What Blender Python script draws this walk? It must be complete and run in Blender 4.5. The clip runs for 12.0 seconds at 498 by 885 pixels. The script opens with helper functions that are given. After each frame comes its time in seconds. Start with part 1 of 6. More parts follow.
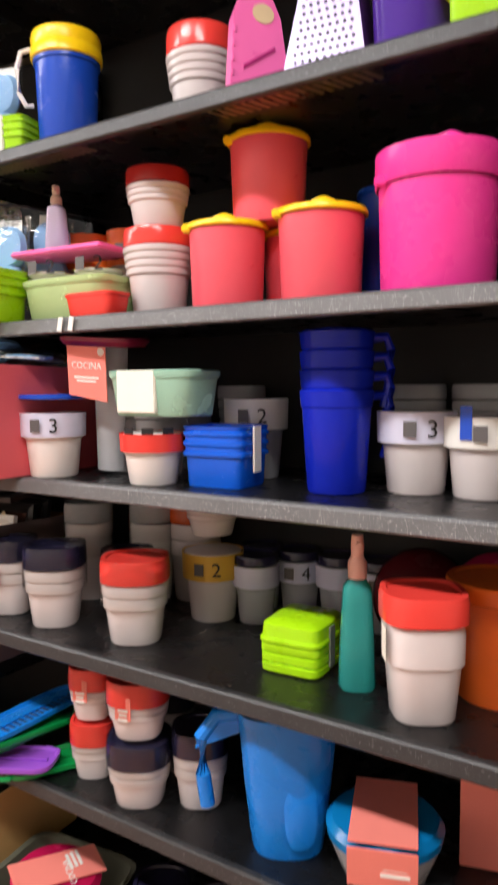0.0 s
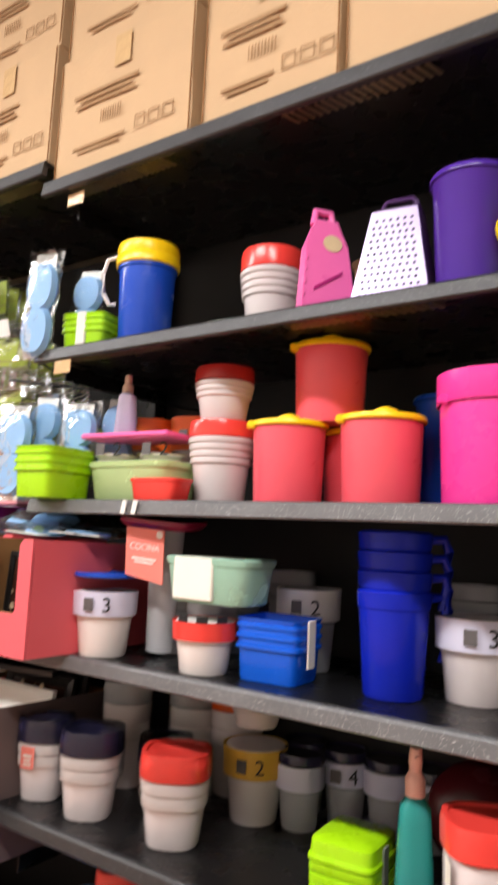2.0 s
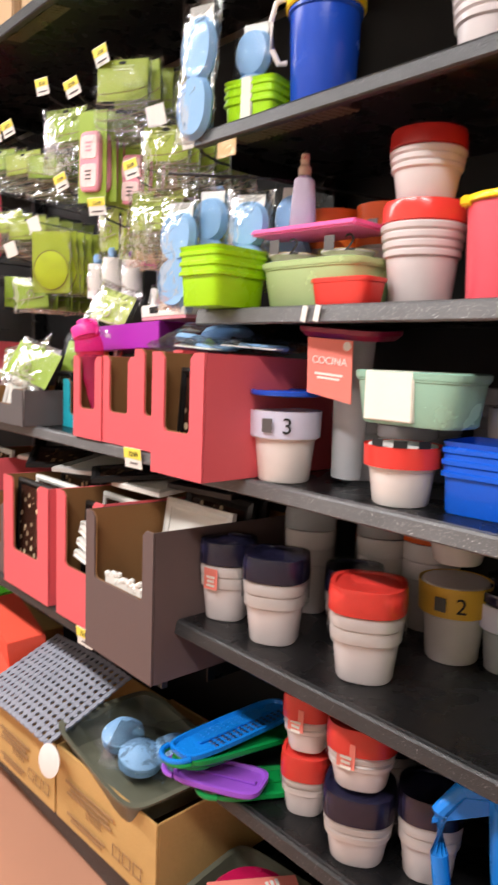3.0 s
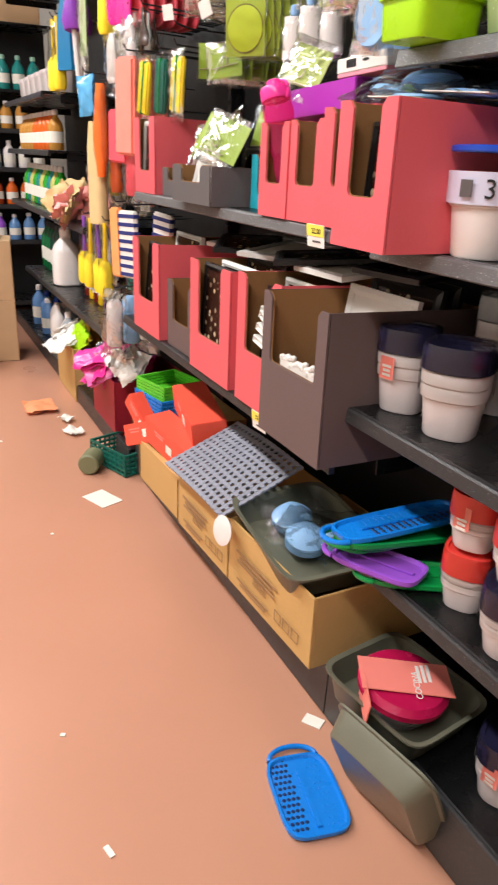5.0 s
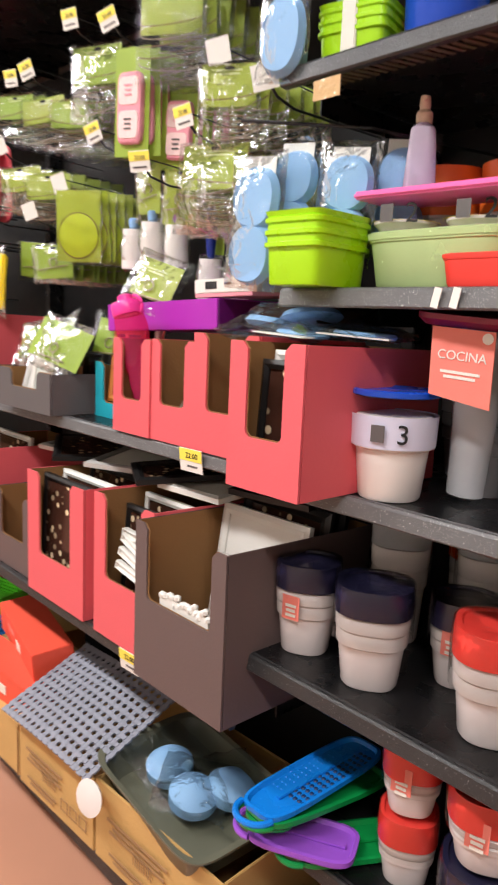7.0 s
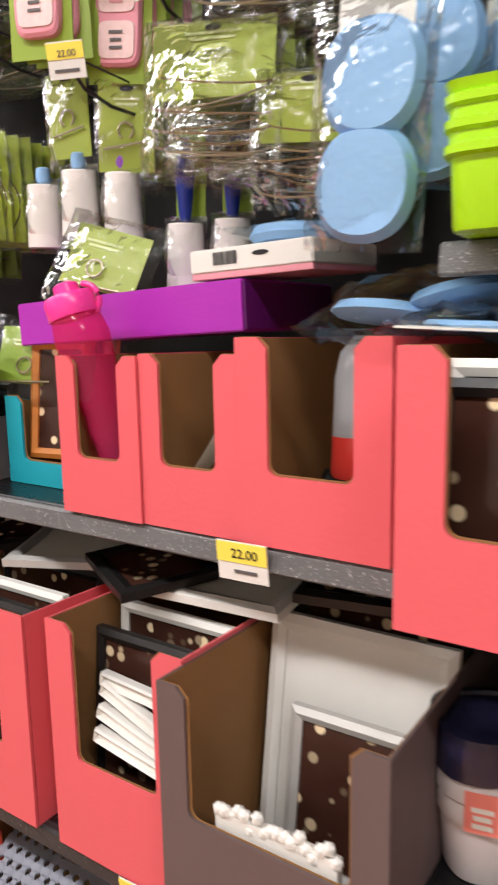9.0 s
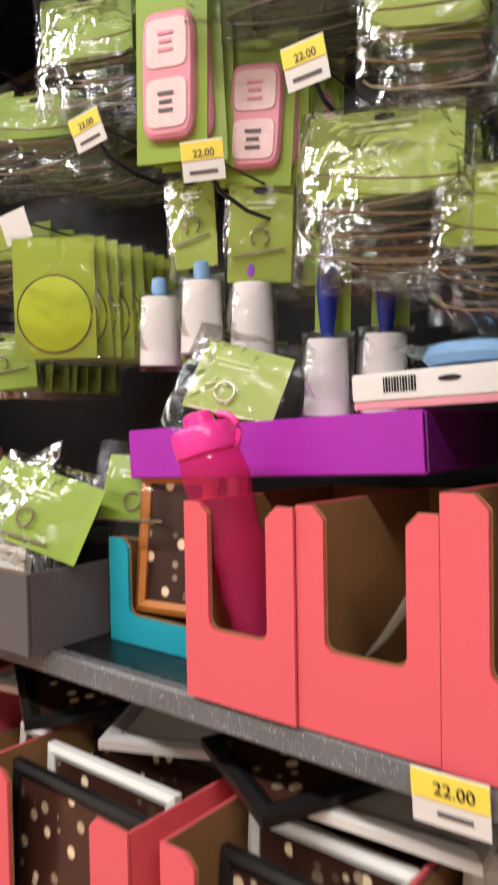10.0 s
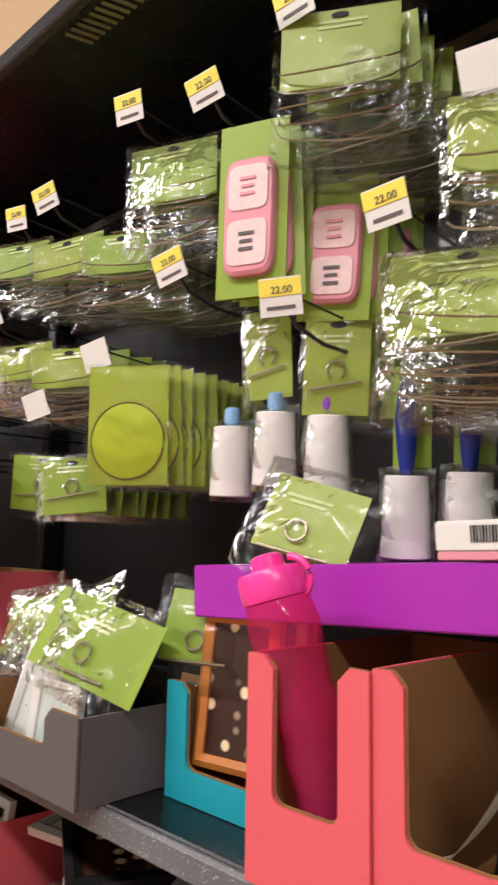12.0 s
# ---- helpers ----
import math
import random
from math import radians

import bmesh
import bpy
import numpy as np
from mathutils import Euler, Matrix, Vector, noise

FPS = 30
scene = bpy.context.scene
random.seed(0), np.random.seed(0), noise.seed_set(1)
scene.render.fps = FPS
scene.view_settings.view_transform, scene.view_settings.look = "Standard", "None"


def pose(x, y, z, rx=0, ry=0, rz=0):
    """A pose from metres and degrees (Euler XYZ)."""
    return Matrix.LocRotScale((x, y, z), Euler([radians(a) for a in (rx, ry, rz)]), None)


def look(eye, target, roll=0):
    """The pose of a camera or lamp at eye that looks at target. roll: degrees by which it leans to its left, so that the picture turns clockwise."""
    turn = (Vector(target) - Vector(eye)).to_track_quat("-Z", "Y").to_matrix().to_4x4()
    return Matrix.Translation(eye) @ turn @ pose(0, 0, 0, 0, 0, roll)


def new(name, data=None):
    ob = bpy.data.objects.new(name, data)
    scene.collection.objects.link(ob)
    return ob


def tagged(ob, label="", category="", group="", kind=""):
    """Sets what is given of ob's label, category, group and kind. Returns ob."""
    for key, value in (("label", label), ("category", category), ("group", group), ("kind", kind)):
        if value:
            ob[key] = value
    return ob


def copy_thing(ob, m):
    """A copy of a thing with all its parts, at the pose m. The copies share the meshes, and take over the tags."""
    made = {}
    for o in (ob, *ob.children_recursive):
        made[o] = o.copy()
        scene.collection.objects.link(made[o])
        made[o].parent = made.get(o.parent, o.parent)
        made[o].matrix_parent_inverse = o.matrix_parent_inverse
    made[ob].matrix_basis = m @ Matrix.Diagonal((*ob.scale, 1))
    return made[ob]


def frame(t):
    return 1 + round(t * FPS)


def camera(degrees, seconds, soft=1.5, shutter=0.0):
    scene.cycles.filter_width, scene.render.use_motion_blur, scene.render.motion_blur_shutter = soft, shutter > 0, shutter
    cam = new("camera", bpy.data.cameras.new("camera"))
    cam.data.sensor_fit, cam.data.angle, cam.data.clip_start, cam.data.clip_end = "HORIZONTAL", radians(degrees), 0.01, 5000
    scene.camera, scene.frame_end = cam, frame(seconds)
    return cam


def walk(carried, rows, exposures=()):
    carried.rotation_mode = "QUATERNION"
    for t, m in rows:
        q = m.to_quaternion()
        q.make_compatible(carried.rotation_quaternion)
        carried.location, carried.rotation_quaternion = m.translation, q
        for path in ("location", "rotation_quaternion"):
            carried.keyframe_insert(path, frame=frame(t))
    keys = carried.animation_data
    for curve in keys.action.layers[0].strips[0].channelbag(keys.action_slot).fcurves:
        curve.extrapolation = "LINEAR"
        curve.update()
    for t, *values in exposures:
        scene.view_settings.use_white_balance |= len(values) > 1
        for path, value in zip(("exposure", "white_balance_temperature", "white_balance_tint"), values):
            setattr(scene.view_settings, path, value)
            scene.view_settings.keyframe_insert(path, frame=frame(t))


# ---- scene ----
cam = camera(38.6, 12.0, soft=2.0, shutter=0.5)
PATH = [
    (0, (1.413, -0.993, 1.365), (0.329, 0.681, 1.207), -0.4),
    (0.5, (1.396, -1.017, 1.413), (0.332, 0.676, 1.414), 1.7),
    (1, (1.395, -1.027, 1.435), (0.307, 0.643, 1.594), 2.7),
    (1.5, (1.391, -1.06, 1.44), (0.299, 0.58, 1.782), 2.6),
    (2, (1.38, -1.052, 1.442), (0.233, 0.566, 1.702), 2.6),
    (2.5, (1.326, -0.992, 1.417), (-0.002, 0.499, 1.309), 1.5),
    (3, (1.204, -0.907, 1.413), (-0.273, 0.419, 1.171), 2.0),
    (5, (1.182, -0.833, 1.316), (-0.483, -0.01, 0.576), 2.4),
    (5.5, (1.172, -0.846, 1.342), (-0.581, -0.14, 0.686), 2.3),
    (6, (1.12, -0.873, 1.389), (-0.64, -0.025, 0.96), 3.9),
    (6.5, (1.013, -0.897, 1.441), (-0.587, 0.268, 1.156), 2.7),
    (7, (0.899, -0.875, 1.445), (-0.545, 0.468, 1.11), 2.5),
    (9, (0.245, -0.648, 1.433), (-0.86, 0.987, 1.107), -1.1),
    (9.5, (0.127, -0.617, 1.443), (-1.086, 0.948, 1.163), -1.0),
    (10, (0.033, -0.559, 1.48), (-1.208, 1.008, 1.426), -1.0),
    (10.5, (0.01, -0.543, 1.494), (-1.202, 1.047, 1.54), 0.3),
    (11, (0.012, -0.54, 1.501), (-1.206, 1.036, 1.685), 1.2),
    (11.5, (0.016, -0.543, 1.509), (-1.257, 0.972, 1.796), 1.7),
    (12, (0.005, -0.528, 1.511), (-1.374, 0.897, 1.773), 1.0),
]
walk(cam, [(t, look(eye, target, roll)) for t, eye, target, roll in PATH],
     exposures=[(0, 0.25), (6, 0.2), (7, 0.1), (9, -0.04), (10, -0.14), (12, -0.2)])

# ---- light ----
world = bpy.data.worlds.new("world")
scene.world = world
world.use_nodes = True
world.node_tree.nodes["Background"].inputs[0].default_value = (1.0, 0.95, 0.92, 1)
world.node_tree.nodes["Background"].inputs[1].default_value = 0.05
LAMP_WATTS = 60
LAMP_SPOTS = [(-5.4, -1.75), (-3.6, -1.75), (-1.8, -1.75), (0.0, -1.75), (1.8, -1.75)]
CEILING = 3.5
for lx, ly in LAMP_SPOTS:
    lamp = bpy.data.lights.new("tube_light", "AREA")
    lamp.shape, lamp.size, lamp.size_y, lamp.energy = "RECTANGLE", 1.25, 0.22, LAMP_WATTS
    lamp.color = (1.0, 0.965, 0.955)
    lo = new("tube_light", lamp)
    lo.matrix_world = pose(lx, ly, CEILING - 0.16)

# ---- materials ----
def lin(c):
    return tuple((v / 255 / 12.92 if v <= 10 else ((v / 255 + 0.055) / 1.055) ** 2.4) for v in c) + (1,)

MATS = {}
def mat(name, rgb=(128, 128, 128), rough=0.45, metal=0.0, vary=0.12, scale=18.0, bump=0.05, trans=0.0, alpha=1.0, spots=None, spec=0.5, fine=160.0, sub=0.0):
    if name in MATS:
        return MATS[name]
    m = bpy.data.materials.new(name)
    m.use_nodes = True
    nt = m.node_tree
    b = nt.nodes["Principled BSDF"]
    co = nt.nodes.new("ShaderNodeTexCoord")
    n1 = nt.nodes.new("ShaderNodeTexNoise")
    n1.inputs["Scale"].default_value, n1.inputs["Detail"].default_value = scale, 5
    n2 = nt.nodes.new("ShaderNodeTexNoise")
    n2.inputs["Scale"].default_value, n2.inputs["Detail"].default_value = fine, 3
    nt.links.new(co.outputs["Object"], n1.inputs["Vector"])
    nt.links.new(co.outputs["Object"], n2.inputs["Vector"])
    c = lin(rgb)
    mix = nt.nodes.new("ShaderNodeMix")
    mix.data_type = "RGBA"
    mix.inputs["A"].default_value = tuple(v * (1 - vary) for v in c[:3]) + (1,)
    mix.inputs["B"].default_value = tuple(min(1, v * (1 + vary)) for v in c[:3]) + (1,)
    nt.links.new(n1.outputs["Fac"], mix.inputs["Factor"])
    out = mix.outputs["Result"]
    if spots:
        ramp = nt.nodes.new("ShaderNodeMapRange")
        ramp.inputs["From Min"].default_value, ramp.inputs["From Max"].default_value = spots[1], spots[1] + 0.06
        nt.links.new(n2.outputs["Fac"], ramp.inputs["Value"])
        mix2 = nt.nodes.new("ShaderNodeMix")
        mix2.data_type = "RGBA"
        nt.links.new(ramp.outputs["Result"], mix2.inputs["Factor"])
        nt.links.new(out, mix2.inputs["A"])
        mix2.inputs["B"].default_value = lin(spots[0])
        out = mix2.outputs["Result"]
    nt.links.new(out, b.inputs["Base Color"])
    rr = nt.nodes.new("ShaderNodeMapRange")
    rr.inputs["To Min"].default_value, rr.inputs["To Max"].default_value = max(0.03, rough - 0.08), min(1, rough + 0.08)
    nt.links.new(n1.outputs["Fac"], rr.inputs["Value"])
    nt.links.new(rr.outputs["Result"], b.inputs["Roughness"])
    if bump:
        bp = nt.nodes.new("ShaderNodeBump")
        bp.inputs["Strength"].default_value, bp.inputs["Distance"].default_value = bump, 0.01
        nt.links.new(n2.outputs["Fac"], bp.inputs["Height"])
        nt.links.new(bp.outputs["Normal"], b.inputs["Normal"])
    b.inputs["Metallic"].default_value = metal
    b.inputs["Transmission Weight"].default_value = trans
    b.inputs["Alpha"].default_value = alpha
    b.inputs["Specular IOR Level"].default_value = spec
    b.inputs["IOR"].default_value = 1.35 if trans else 1.47
    if sub:
        b.inputs["Subsurface Weight"].default_value = sub
        b.inputs["Subsurface Radius"].default_value = (0.02, 0.02, 0.02)
    MATS[name] = m
    return m

def film_mat():
    """Crinkled clear wrapping film: see-through with sharp gloss."""
    m = bpy.data.materials.new("clear_film")
    m.use_nodes = True
    nt = m.node_tree
    nt.nodes.remove(nt.nodes["Principled BSDF"])
    tr = nt.nodes.new("ShaderNodeBsdfTransparent")
    tr.inputs[0].default_value = (0.95, 0.96, 0.95, 1)
    gl = nt.nodes.new("ShaderNodeBsdfGlossy")
    gl.inputs["Roughness"].default_value = 0.09
    co = nt.nodes.new("ShaderNodeTexCoord")
    no = nt.nodes.new("ShaderNodeTexNoise")
    no.inputs["Scale"].default_value, no.inputs["Detail"].default_value, no.inputs["Distortion"].default_value = 26, 2.5, 1.2
    bp = nt.nodes.new("ShaderNodeBump")
    bp.inputs["Strength"].default_value, bp.inputs["Distance"].default_value = 0.65, 0.01
    nt.links.new(co.outputs["Object"], no.inputs["Vector"])
    nt.links.new(no.outputs["Fac"], bp.inputs["Height"])
    nt.links.new(bp.outputs["Normal"], gl.inputs["Normal"])
    lw = nt.nodes.new("ShaderNodeFresnel")
    lw.inputs["IOR"].default_value = 1.4
    nt.links.new(bp.outputs["Normal"], lw.inputs["Normal"])
    ad = nt.nodes.new("ShaderNodeMath")
    ad.operation = "MULTIPLY_ADD"
    ad.inputs[1].default_value, ad.inputs[2].default_value = 0.5, 0.01
    ad.use_clamp = True
    nt.links.new(lw.outputs[0], ad.inputs[0])
    mx = nt.nodes.new("ShaderNodeMixShader")
    nt.links.new(ad.outputs[0], mx.inputs[0])
    nt.links.new(tr.outputs[0], mx.inputs[1])
    nt.links.new(gl.outputs[0], mx.inputs[2])
    nt.links.new(mx.outputs[0], nt.nodes["Material Output"].inputs["Surface"])
    return m

def tint_mat(name, rgb, gloss=0.12, wall=None):
    """Clear tinted plastic wall: coloured see-through with gloss."""
    m = bpy.data.materials.new(name)
    m.use_nodes = True
    nt = m.node_tree
    b = nt.nodes["Principled BSDF"]
    b.inputs["Base Color"].default_value = (wall or rgb) + (1,)
    b.inputs["Roughness"].default_value = 0.08
    tr = nt.nodes.new("ShaderNodeBsdfTransparent")
    tr.inputs[0].default_value = rgb + (1,)
    mx = nt.nodes.new("ShaderNodeMixShader")
    mx.inputs[0].default_value = gloss
    nt.links.new(tr.outputs[0], mx.inputs[1])
    nt.links.new(b.outputs[0], mx.inputs[2])
    nt.links.new(mx.outputs[0], nt.nodes["Material Output"].inputs["Surface"])
    return m

FILM = film_mat()
FLOOR = mat("terracotta_floor", (190, 139, 114), 0.30, vary=0.10, scale=1.3, bump=0.03, fine=60)
STEEL = mat("black_speckled_steel", (20, 20, 21), 0.28, vary=0.25, bump=0.12, fine=420, spots=((40, 40, 42), 0.68))
# Worn speckle; its spots are brightened to paint in the edge's sparkle.
EDGE = mat("worn_grey_edge_painted_sparkle", (98, 98, 99), 0.36, vary=0.3, scale=9, bump=0.15, fine=420, spots=((190, 190, 188), 0.63))
EDGE2 = mat("dark_shelf_edge", (46, 46, 47), 0.34, vary=0.3, scale=9, bump=0.15, fine=330, spots=((110, 110, 110), 0.64))
BACK = mat("black_back_panel", (13, 13, 14), 0.6, vary=0.3, bump=0.05)
CARTON = mat("brown_cardboard", (192, 160, 122), 0.75, vary=0.10, scale=7, bump=0.12, fine=90)
CARTON2 = mat("kraft_inside", (140, 100, 58), 0.8, vary=0.12, scale=9, bump=0.12)
CARTON3 = mat("tan_floor_carton", (196, 158, 98), 0.75, vary=0.14, scale=5, bump=0.12, fine=90)
INK = mat("faded_ink", (158, 124, 86), 0.8, vary=0.2)
INKD = mat("black_ink", (24, 24, 26), 0.6)
TAPE = mat("clear_tape", (200, 168, 124), 0.12, vary=0.1, scale=40, bump=0.5, fine=40)
RED = mat("coral_cardboard", (220, 94, 102), 0.5, vary=0.07, scale=6, bump=0.05)
GREYC = mat("dark_grey_cardboard", (92, 88, 88), 0.55, vary=0.08, bump=0.05)
BROWNC = mat("taupe_cardboard", (98, 82, 80), 0.6, vary=0.08, bump=0.05)
TEALC = mat("turquoise_cardboard", (28, 160, 178), 0.5, vary=0.07, bump=0.05)
PURPLEC = mat("purple_cardboard", (168, 40, 172), 0.4, vary=0.08, bump=0.04)
WHITE = mat("white_card", (226, 224, 218), 0.5, vary=0.05, bump=0.03)
PAPER = mat("white_paper", (232, 228, 216), 0.7, vary=0.05)
LABELY = mat("yellow_label_band", (244, 226, 90), 0.5, vary=0.05)
PINKP = mat("salmon_sleeve", (232, 130, 118), 0.5, vary=0.06)
MILK = mat("milky_plastic", (226, 217, 216), 0.2, vary=0.06, alpha=0.84, bump=0.02)
CLEAR = mat("cloudy_clear_plastic", (210, 212, 216), 0.15, vary=0.05, alpha=0.5, bump=0.02)
WHITEP = mat("white_plastic", (228, 222, 218), 0.3, vary=0.05, bump=0.02)
REDP = mat("tomato_red_plastic", (230, 66, 58), 0.22, vary=0.08, bump=0.02)
TUB = mat("coral_red_plastic", (242, 92, 106), 0.3, vary=0.05, bump=0.02)
YEL = mat("yellow_plastic", (250, 208, 22), 0.3, vary=0.06, bump=0.02)
PINK = mat("hot_pink_plastic", (244, 62, 158), 0.28, vary=0.05, bump=0.02)
PINK2 = mat("candy_pink_plastic", (240, 110, 176), 0.3, vary=0.05, bump=0.02)
BLUE = mat("royal_blue_plastic", (26, 74, 186), 0.25, vary=0.06, bump=0.02)
BLUE2 = mat("deep_blue_plastic", (20, 40, 190), 0.22, vary=0.08, bump=0.02, trans=0.15)
BLUE3 = mat("azure_plastic", (18, 122, 214), 0.28, vary=0.06, bump=0.02)
NAVY = mat("navy_lid_plastic", (36, 34, 58), 0.15, vary=0.12, bump=0.02)
PURP = mat("violet_plastic", (84, 48, 160), 0.2, vary=0.06, bump=0.02, trans=0.15)
PURP2 = mat("lilac_purple_plastic", (150, 82, 200), 0.3, vary=0.05)
LIME = mat("lime_plastic", (164, 218, 18), 0.28, vary=0.06, bump=0.02)
GREEN = mat("green_plastic", (14, 138, 66), 0.3, vary=0.08)
DGREEN = mat("dark_green_plastic", (18, 98, 84), 0.4, vary=0.1)
MINT = mat("mint_plastic", (170, 214, 190), 0.25, vary=0.06, trans=0.3)
MINT2 = mat("pale_lime_plastic", (200, 224, 160), 0.25, vary=0.06, trans=0.3)
ORANGE = mat("orange_plastic", (240, 110, 40), 0.22, vary=0.06, trans=0.2)
ORANGE2 = mat("burnt_orange_lid", (206, 84, 30), 0.25, vary=0.08)
TEALP = mat("teal_liquid", (60, 178, 172), 0.12, vary=0.06, trans=0.5)
OLIVE = mat("olive_grey_plastic", (104, 104, 88), 0.35, vary=0.08, bump=0.03)
GREYM = mat("grey_rubber_mat", (140, 142, 154), 0.5, vary=0.08)
LAV = mat("lavender_steel", (186, 170, 214), 0.3, vary=0.06, metal=0.2)
GCARD = mat("green_header_card", (156, 172, 64), 0.4, vary=0.08, scale=9, bump=0.02)
GCARD2 = mat("leaf_green_card", (142, 168, 58), 0.4, vary=0.08, scale=9, bump=0.02)
GDISC = mat("chartreuse_disc", (188, 204, 34), 0.45, vary=0.06)
GDCARD = mat("yellow_green_card", (168, 184, 52), 0.4, vary=0.08, scale=9, bump=0.02)
LBLUE = mat("pale_blue_sponge", (140, 182, 226), 0.6, vary=0.08, bump=0.1)
WIRE = mat("pale_chrome_wire", (166, 154, 128), 0.3, metal=0.8, vary=0.1)
WICK = mat("bronze_wire_stack", (132, 108, 74), 0.35, metal=0.3, vary=0.3, scale=60)
HOOK = mat("dark_hook_wire", (70, 70, 72), 0.35, metal=0.7)
PINKB = tint_mat("clear_pink_bottle", (1.0, 0.45, 0.58), 0.2, (0.95, 0.07, 0.26))
WOOD = mat("orange_wood_frame", (196, 122, 52), 0.5, vary=0.2, scale=30)
BLKF = mat("black_frame", (26, 24, 24), 0.35, vary=0.2)
SILV = mat("silver_frame", (196, 194, 190), 0.35, vary=0.1, metal=0.3)
def bokeh_mat(name):
    """A dark brown glossy photo with round, soft, cream light dots."""
    m = mat(name, (62, 38, 30), 0.18, vary=0.5, scale=14, bump=0.0)
    nt = m.node_tree
    b = nt.nodes["Principled BSDF"]
    base = b.inputs["Base Color"].links[0].from_socket
    co = nt.nodes.new("ShaderNodeTexCoord")
    oi = nt.nodes.new("ShaderNodeObjectInfo")
    add = nt.nodes.new("ShaderNodeVectorMath")
    add.operation = "MULTIPLY_ADD"
    add.inputs[1].default_value = (1.0, 0.0, 1.0)
    nt.links.new(co.outputs["Object"], add.inputs[0])
    nt.links.new(oi.outputs["Random"], add.inputs[2])
    vo = nt.nodes.new("ShaderNodeTexVoronoi")
    vo.inputs["Scale"].default_value = 42
    nt.links.new(add.outputs[0], vo.inputs["Vector"])
    dot = nt.nodes.new("ShaderNodeMapRange")
    dot.inputs["From Min"].default_value, dot.inputs["From Max"].default_value = 0.36, 0.26
    nt.links.new(vo.outputs["Distance"], dot.inputs["Value"])
    sep = nt.nodes.new("ShaderNodeSeparateColor")
    nt.links.new(vo.outputs["Color"], sep.inputs[0])
    pick = nt.nodes.new("ShaderNodeMapRange")
    pick.inputs["From Min"].default_value, pick.inputs["From Max"].default_value = 0.35, 0.95
    nt.links.new(sep.outputs[0], pick.inputs["Value"])
    mul = nt.nodes.new("ShaderNodeMath")
    mul.operation = "MULTIPLY"
    nt.links.new(dot.outputs["Result"], mul.inputs[0])
    nt.links.new(pick.outputs["Result"], mul.inputs[1])
    mix = nt.nodes.new("ShaderNodeMix")
    mix.data_type = "RGBA"
    nt.links.new(mul.outputs[0], mix.inputs["Factor"])
    nt.links.new(base, mix.inputs["A"])
    mix.inputs["B"].default_value = lin((248, 224, 184))
    nt.links.new(mix.outputs["Result"], b.inputs["Base Color"])
    return m
BOKEH = bokeh_mat("dark_brown_picture_with_light_dots")
MAROON = mat("maroon_plastic", (132, 26, 56), 0.3, vary=0.08)
CLOTH = mat("striped_towel_pink", (236, 170, 162), 0.9, vary=0.2, scale=22, bump=0.3)
BEIGE = mat("beige_bristle", (214, 186, 134), 0.8, vary=0.15, bump=0.3)
NAVYS = mat("navy_stripe", (34, 44, 110), 0.8)
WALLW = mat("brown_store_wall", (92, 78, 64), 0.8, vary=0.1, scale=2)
# Kept pale so that the added south wall bounces light into the shelves.
WALLM = mat("pale_bounce_wall", (206, 200, 190), 0.8, vary=0.06, scale=2)
CEILM = mat("dark_ceiling", (72, 64, 56), 0.9, vary=0.1, scale=2)
ORBOX = mat("vermilion_box", (236, 88, 66), 0.5, vary=0.06)

# ---- mesh helpers ----
MESHES = {}
def finish(key, bm, m, smooth=True, angle=38):
    me = bpy.data.meshes.new(key[0] if isinstance(key, tuple) else key)
    bmesh.ops.recalc_face_normals(bm, faces=bm.faces)
    bm.to_mesh(me)
    bm.free()
    me.materials.append(m)
    if smooth:
        me.polygons.foreach_set("use_smooth", [True] * len(me.polygons))
        me.set_sharp_from_angle(angle=radians(angle))
    return me

def ring(bm, rx, ry, z, n, p, ox=0.0, oy=0.0):
    vs = []
    for k in range(n):
        a = 2 * math.pi * (k + 0.5) / n
        c, s = math.cos(a), math.sin(a)
        vs.append(bm.verts.new((ox + rx * math.copysign(abs(c) ** (2 / p), c), oy + ry * math.copysign(abs(s) ** (2 / p), s), z)))
    return vs

def loft(name, prof, m, n=32, p=2.0, close=True):
    """A shell lofted through rings (rx, ry, z[, ox, oy]); p: 2 round, 5 a rounded square."""
    key = (name, tuple(prof), m.name, n, p, close)
    if key in MESHES:
        return MESHES[key]
    bm = bmesh.new()
    rings = [ring(bm, q[0], q[1], q[2], n, p, *(q[3:5] if len(q) > 3 else ())) for q in prof]
    for a, b in zip(rings, rings[1:]):
        for k in range(n):
            bm.faces.new((a[k], a[(k + 1) % n], b[(k + 1) % n], b[k]))
    if close:
        bm.faces.new(rings[0])
        bm.faces.new(rings[-1])
    MESHES[key] = finish(key, bm, m)
    return MESHES[key]

def block(name, sx, sy, sz, m, bevel=0.003, seg=2):
    """A bevelled box on its base: x and y centred, z from 0."""
    key = (name, sx, sy, sz, m.name, bevel)
    if key in MESHES:
        return MESHES[key]
    bm = bmesh.new()
    bmesh.ops.create_cube(bm, size=1)
    bmesh.ops.transform(bm, matrix=Matrix.Translation((0, 0, sz / 2)) @ Matrix.Diagonal((sx, sy, sz, 1)), verts=bm.verts)
    if bevel:
        bmesh.ops.bevel(bm, geom=bm.edges[:], offset=min(bevel, sx / 3, sy / 3, sz / 3), segments=seg, affect="EDGES")
    MESHES[key] = finish(key, bm, m)
    return MESHES[key]

